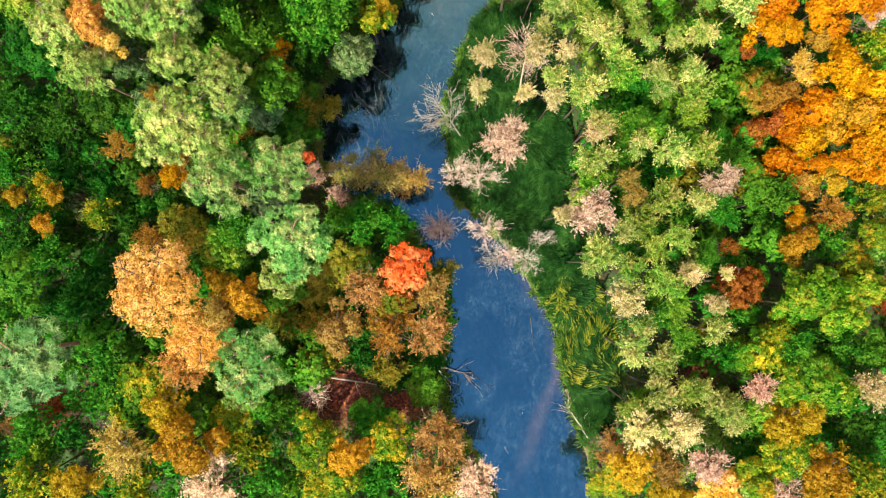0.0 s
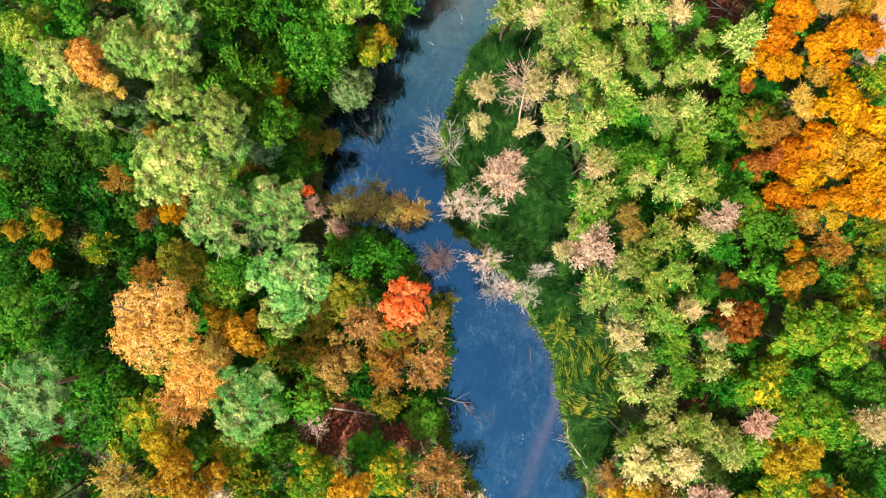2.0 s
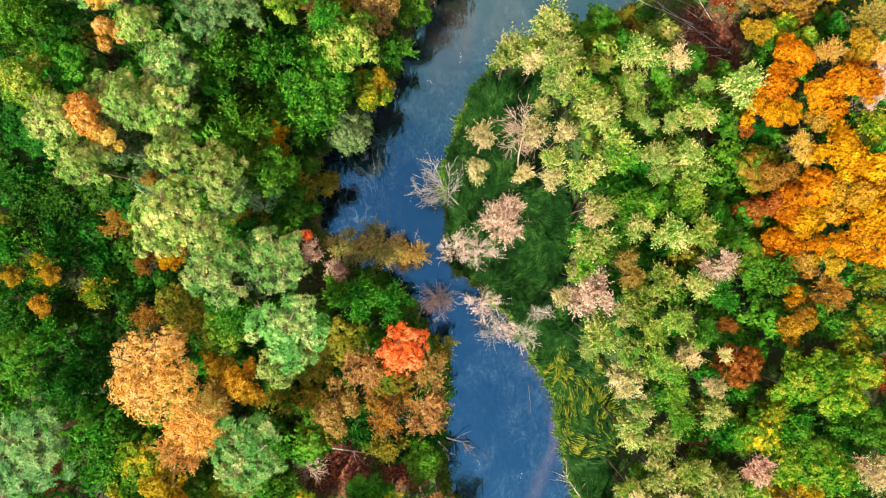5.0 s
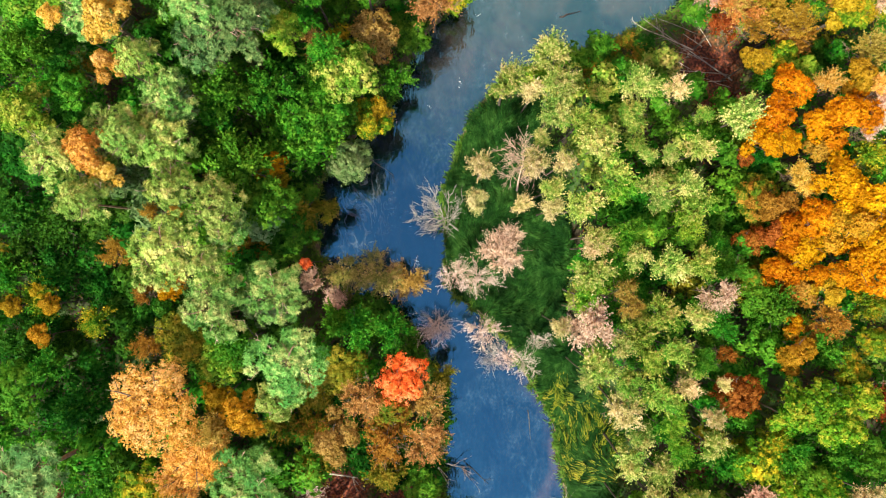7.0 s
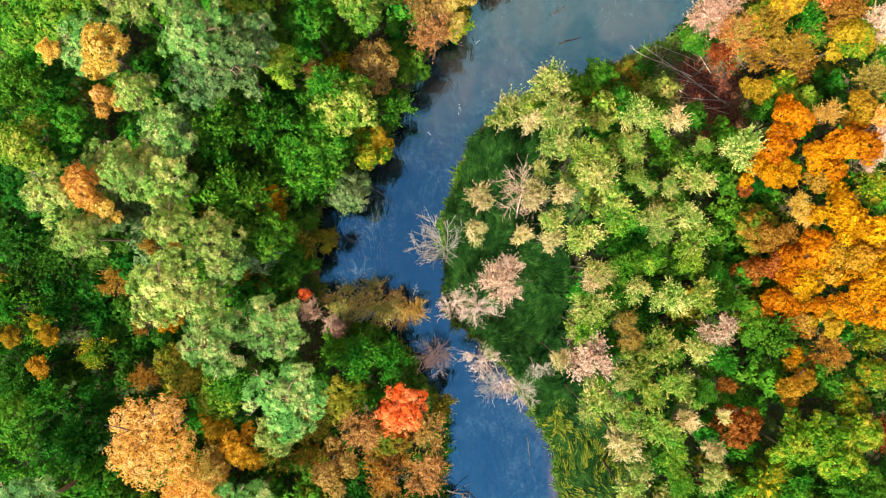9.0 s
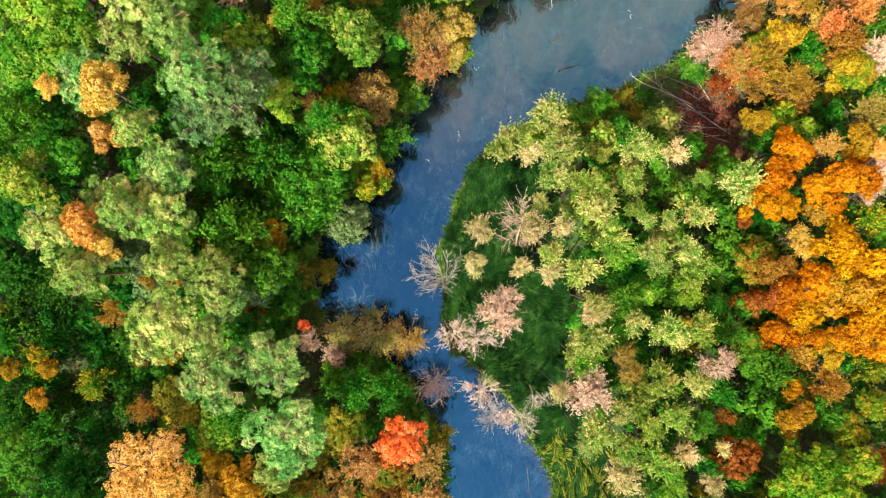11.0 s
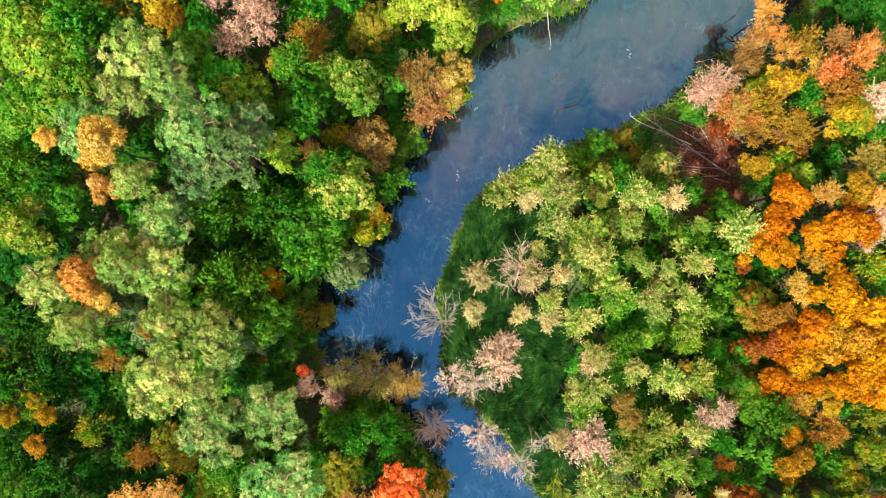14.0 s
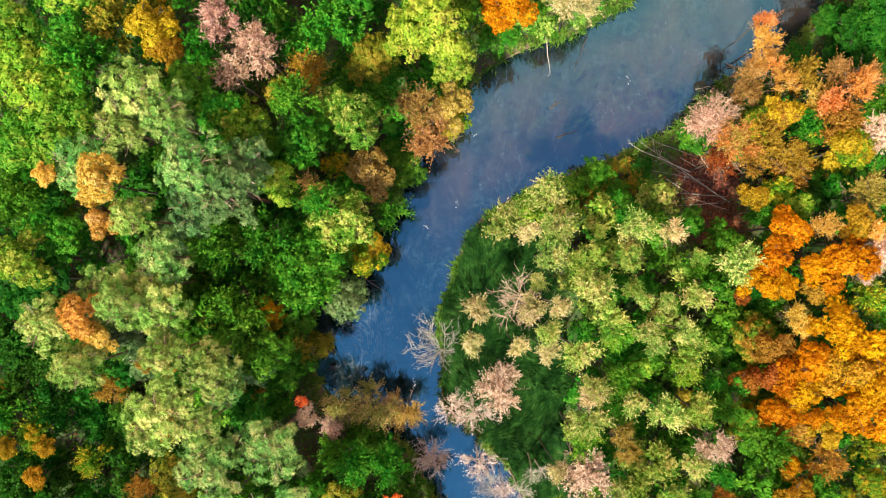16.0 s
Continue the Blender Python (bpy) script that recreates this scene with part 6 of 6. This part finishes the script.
log("fallen_tree", "thin grey stem across the litter", (33.76, 35.55, 1.0), (31.76, 31.63, 1.2), 0.048, BARK, 2, 42, 1.0)
boulder(32.65, 48.07, 0.7, "mossy stone standing in the river by the bank")
log("fallen_tree", "thin bleached stem in a heap of fallen trees", (35.5, 33.54, 1.2), (25.57, 39.51, 1.5), 0.048, GREY_BARK, 1, 60, 1.0)
log("fallen_tree", "dark thin stem in a heap of fallen trees", (34.59, 34.81, 1.2), (27.67, 39.3, 1.65), 0.041, BARK, 2, 61, 1.0)
log("fallen_tree", "thin bleached stem in a heap of fallen trees", (33.67, 35.8, 1.2), (24.86, 37.4, 1.8), 0.041, GREY_BARK, 1, 62, 1.0)
log("fallen_tree", "thin bleached stem in a heap of fallen trees", (35.64, 32.34, 1.2), (30.11, 33.89, 1.95), 0.041, PALE_BARK, 2, 63, 1.0)
log("fallen_tree", "thin bleached stem in a heap of fallen trees", (31.42, 39.06, 1.2), (26.27, 40.7, 2.1), 0.041, GREY_BARK, 1, 64, 1.0)
log("fallen_tree", "thin bleached stem in a heap of fallen trees", (33.18, 37.5, 1.2), (30.12, 41.4, 2.25), 0.048, PALE_BARK, 2, 65, 1.0)
log("fallen_tree", "thin bleached stem in a heap of fallen trees", (32.47, 34.11, 1.2), (26.26, 33.19, 2.4), 0.034, GREY_BARK, 1, 66, 1.0)
log("driftwood", "pale broken branch lying on the mossy stone", (31.87, 47.62, 0.45), (34.05, 48.08, 0.5), 0.06, PALE_BARK, 2, 71, 0.6)


# ---- undergrowth: young trees and bushes that fill the wood between them ----
def undergrowth():
    rng = np.random.default_rng(5)
    rnd = random.Random(6)
    chosen = []
    cell = {}
    for _ in range(16000):
        x, y = rng.uniform(-66, 66), rng.uniform(-42, 70)
        gap = 2.9 if abs(x) < 60 and -36 < y < 64 else 4.2
        key = (int(x // 4.2), int(y // 4.2))
        near = [q for i in (-1, 0, 1) for j in (-1, 0, 1) for q in cell.get((key[0] + i, key[1] + j), ())]
        if any((x - a) ** 2 + (y - b) ** 2 < gap * gap for a, b in near):
            continue
        cell.setdefault(key, []).append((x, y))
        chosen.append((x, y))
    spots = np.array(chosen)
    ok = (shore_distance(spots) > 0.5) & ~inside(MEADOW, spots)
    for bx, by, br in BARE + CLEAR:
        ok &= np.hypot(spots[:, 0] - bx, spots[:, 1] - by) > br * 0.95
    labels = {
        "deep": "young dark green tree in the undergrowth", "green": "young green tree in the undergrowth", "olive": "olive-green bush turning brown",
        "green_gold": "young tree with green and golden leaves", "brown": "bush with dry brown leaves", "rust": "bush with rust-coloured leaves",
        "willow": "pale green willow bush", "lime": "bright lime-green bush under the trees", "green_rust": "bush with green and rusty leaves", "yellow": "young tree with yellow leaves",
    }
    rest = {}
    for x, y in spots[ok]:
        low = 0.5 if x > 26 and 33 < y < 56 else 1.0
        p = noise.noise((x * 0.06, y * 0.06, 3.0)) + rnd.uniform(-0.35, 0.35)
        if x < 0:
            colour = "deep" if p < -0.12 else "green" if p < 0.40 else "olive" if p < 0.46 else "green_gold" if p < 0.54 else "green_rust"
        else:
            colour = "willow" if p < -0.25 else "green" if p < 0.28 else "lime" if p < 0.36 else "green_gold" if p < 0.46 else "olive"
        # shaded parts of the wood get their shade through the darker leaf colour
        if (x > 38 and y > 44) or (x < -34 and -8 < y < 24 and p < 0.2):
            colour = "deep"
        height, radius = rnd.uniform(4.5, 9.0) * (1.3 if x < -14 or x > 19 else 1.0) * low, rnd.uniform(1.9, 2.9)
        if abs(x) < 38 and -20 < y < 47:
            tree("sapling", colour, x, y, height, radius, labels[colour], "bush", "bush", "undergrowth")
        else:
            rest.setdefault(colour, []).append((x, y, height, radius, rnd.randrange(4), rnd.uniform(0, 6.28)))
    # further out: one joined sheet of bushes
    h0, r0, dep = KINDS["sapling"][:3]
    parts, index, mats = [], [], []
    for colour, rows in rest.items():
        mats.append(LEAF[colour])
        for x, y, height, radius, var, turn in rows:
            me = LIBRARY["sapling", var][0]
            co = np.empty(len(me.vertices) * 3, np.float32)
            me.vertices.foreach_get("co", co)
            co = co.reshape(-1, 3, 3)[::2].reshape(-1, 3)
            c, sn, k = math.cos(turn), math.sin(turn), radius / r0
            z = (co[:, 2] + h0 - dep) * height / h0 + float(ground_height((x, y))[0])
            parts.append(np.column_stack([x + k * (c * co[:, 0] - sn * co[:, 1]), y + k * (sn * co[:, 0] + c * co[:, 1]), z]))
            index.append(np.full(len(co) // 3, len(mats) - 1))
    me = blade_mesh("bushes", np.concatenate(parts).reshape(-1, 3, 3), mats[0])
    for m in mats[1:]:
        me.materials.append(m)
    me.polygons.foreach_set("material_index", np.concatenate(index).astype(np.int32))
    tagged(new("far_undergrowth", me), "mixed green and autumn-coloured bushes under the trees", "undergrowth", kind="stuff")


undergrowth()


# ---- reeds and grass in the meadow, herbs and fallen leaves on the wood's floor ----
def grass():
    rng = np.random.default_rng(21)
    n = 72000
    lo, hi = MEADOW.min(0), MEADOW.max(0)
    xy = rng.uniform(lo, hi, (n, 2))
    xy = xy[inside(MEADOW, xy)]
    xy = xy[shore_distance(xy) > 0.0]
    u = xy[:, 0] + 0.7 * np.sin(xy[:, 1] * 0.55) + 0.35 * np.sin(xy[:, 1] * 1.3 + xy[:, 0])
    wave_all = 0.5 + 0.5 * np.sin(u * 4.4 + 0.9 * np.sin(xy[:, 1] * 0.8)) * np.cos(xy[:, 1] * 0.55 + 0.6 * np.sin(xy[:, 0]))
    # crests in the sunlit southern part take the yellow, light-painted blades
    dry = (xy[:, 1] < -5.5 + 1.5 * np.sin(xy[:, 0])) & (xy[:, 1] > -17.0) & (wave_all + rng.normal(0, 0.22, len(xy)) > 0.80)
    for name, mat, label, chosen in (("reed_bed", REED, "flattened green reeds in the bend's meadow, darkened for shade", ~dry), ("dry_reeds", SUNLIT_REED, "reeds with yellow sunlight painted on their crests", dry)):
        q, wave = xy[chosen], wave_all[chosen]
        m = len(q)
        ang = 1.2 + 1.3 * np.sin(q[:, 0] * 0.45 + 0.7 * np.sin(q[:, 1] * 0.5)) + 0.9 * np.cos(q[:, 1] * 0.6 + q[:, 0] * 0.2) + rng.normal(0, 0.25, m)
        ln = rng.uniform(0.8, 1.7, m)
        z = ground_height(q)
        base = np.column_stack([q, z])
        fore = np.column_stack([np.cos(ang), np.sin(ang), np.zeros(m)])
        side = np.column_stack([-np.sin(ang), np.cos(ang), np.zeros(m)]) * rng.uniform(0.025, 0.055, m)[:, None]
        rise = np.array([0, 0, 1.0]) * (0.25 + 0.95 * wave)[:, None]
        midp = base + fore * (ln * 0.35)[:, None] + rise
        tip = base + fore * ln[:, None] + rise * 0.75
        a = np.stack([base - side, base + side, midp + side, midp - side], 1)
        b = np.stack([midp - side, midp + side, tip + side * 0.2, tip - side * 0.2], 1)
        tagged(new(name, blade_mesh(name, np.concatenate([a, b]), mat)), label, "reeds", kind="stuff")
    n = 60000
    xy = np.column_stack([rng.uniform(-64, 64, n), rng.uniform(-38, 68, n)])
    d = shore_distance(xy)
    xy = xy[(d > 0.25) & ~inside(MEADOW, xy)]
    bare = np.zeros(len(xy), bool)
    for bx, by, br in BARE:
        bare |= np.hypot(xy[:, 0] - bx, xy[:, 1] - by) < br
    for name, mat, label, q in (("ground_herbs", HERB, "low green herbs and moss on the forest floor", xy[~bare][::1]), ("leaf_litter", LITTER, "red-brown fallen leaves on bare soil", np.vstack([xy[bare], xy[~bare][::4]]))):
        m = len(q)
        at = np.column_stack([q, ground_height(q) + rng.uniform(0.02, 0.5 if mat == HERB else 0.08, m)])
        up = unit(np.array([0, 0, 1.0]) + rng.normal(size=(m, 3)) * 0.4)
        tagged(new(name, blade_mesh(name, leaves(rng, at, up, 0.4, 0.28), mat)), label, "ground cover", kind="stuff")


def bank_grass():
    """Tufts that hang over the water along both shores."""
    rng = np.random.default_rng(33)
    line = np.vstack([SHORE_L[(SHORE_L[:, 1] > -38) & (SHORE_L[:, 1] < 66)], SHORE_R[(SHORE_R[:, 1] > -38) & (SHORE_R[:, 1] < 66)]])
    spot = line[rng.integers(0, len(line), 1500)] + rng.normal(0, 0.75, (1500, 2))
    spot = spot[(shore_distance(spot) > -0.25) & (shore_distance(spot) < 1.8)]
    q = np.repeat(spot, 14, 0) + rng.normal(0, 0.16, (len(spot) * 14, 2))
    m = len(q)
    ang, ln = rng.uniform(0, 6.28, m), rng.uniform(0.4, 1.0, m)
    base = np.column_stack([q, np.maximum(ground_height(q), 0.0)])
    fore = np.column_stack([np.cos(ang), np.sin(ang), np.zeros(m)])
    side = np.column_stack([-np.sin(ang), np.cos(ang), np.zeros(m)]) * 0.045
    rise = np.array([0, 0, 1.0]) * rng.uniform(0.3, 0.7, m)[:, None]
    midp, tip = base + fore * (ln * 0.4)[:, None] + rise, base + fore * ln[:, None] + rise * 0.6
    a = np.stack([base - side, base + side, midp + side, midp - side], 1)
    b = np.stack([midp - side, midp + side, tip + side * 0.2, tip - side * 0.2], 1)
    tagged(new("bank_grass", blade_mesh("bank_grass", np.concatenate([a, b]), HERB)), "tufts of grass hanging over the river's edge", "grass", kind="stuff")


def far_woods():
    """The wood goes on around the place: unseen joined coarse crowns, added past the edges, which also shade its
    margins.
    """
    rng = np.random.default_rng(77)
    h0, r0, dep = KINDS["sapling"][:3]
    colours = ["green", "deep", "olive", "green_gold", "yellow", "tan"]
    parts, index = [], []
    for x in np.arange(-118, 119, 6.2):
        for y in np.arange(-95, 125, 6.2):
            if abs(x) < 55 and -35 < y < 63:
                continue
            px, py = x + rng.uniform(-2, 2), y + rng.uniform(-2, 2)
            if shore_distance((px, py))[0] < 3.0:
                continue
            me = LIBRARY["sapling", rng.integers(4)][0]
            co = np.empty(len(me.vertices) * 3, np.float32)
            me.vertices.foreach_get("co", co)
            co = co.reshape(-1, 3, 3)[::3].reshape(-1, 3)
            turn, height, k = rng.uniform(0, 6.28), rng.uniform(11, 17), rng.uniform(3.2, 4.4) / r0
            c, sn = math.cos(turn), math.sin(turn)
            z = height - dep * 2.0 + co[:, 2] * 2.0 + 0.8
            parts.append(np.column_stack([px + k * (c * co[:, 0] - sn * co[:, 1]), py + k * (sn * co[:, 0] + c * co[:, 1]), z]))
            index.append(np.full(len(co) // 3, rng.choice(6, p=[0.35, 0.25, 0.12, 0.14, 0.07, 0.07])))
    me = blade_mesh("far_woods", np.concatenate(parts).reshape(-1, 3, 3), LEAF[colours[0]])
    for c in colours[1:]:
        me.materials.append(LEAF[c])
    me.polygons.foreach_set("material_index", np.concatenate(index).astype(np.int32))
    tagged(new("far_woods", me), "unseen mixed autumn wood added on all sides", "woodland", kind="stuff")


def foam_flecks():
    """Small flecks of froth that drift in loose chains down the river."""
    rng = np.random.default_rng(9)
    starts = np.column_stack([rng.uniform(-12, 32, 60), rng.uniform(-30, 50, 60)])
    q = np.concatenate([p + np.cumsum(rng.normal(0, 0.22, (rng.integers(1, 9), 2)), 0) * np.array([0.6, 1.4]) for p in starts])
    q = q[shore_distance(q) < -1.0]
    at = np.column_stack([q, np.full(len(q), 0.012)])
    up = unit(np.array([0, 0, 1.0]) + rng.normal(size=(len(q), 3)) * 0.02)
    m = rough("white_froth", [(0.3, (0.45, 0.48, 0.50)), (0.7, (0.75, 0.77, 0.78))], 3.0, 20.0)
    tagged(new("foam_flecks", blade_mesh("foam_flecks", leaves(rng, at, up, 0.10, 0.07), m)), "tiny white flecks of froth on the river", "foam", kind="stuff")


grass()
bank_grass()
far_woods()
foam_flecks()
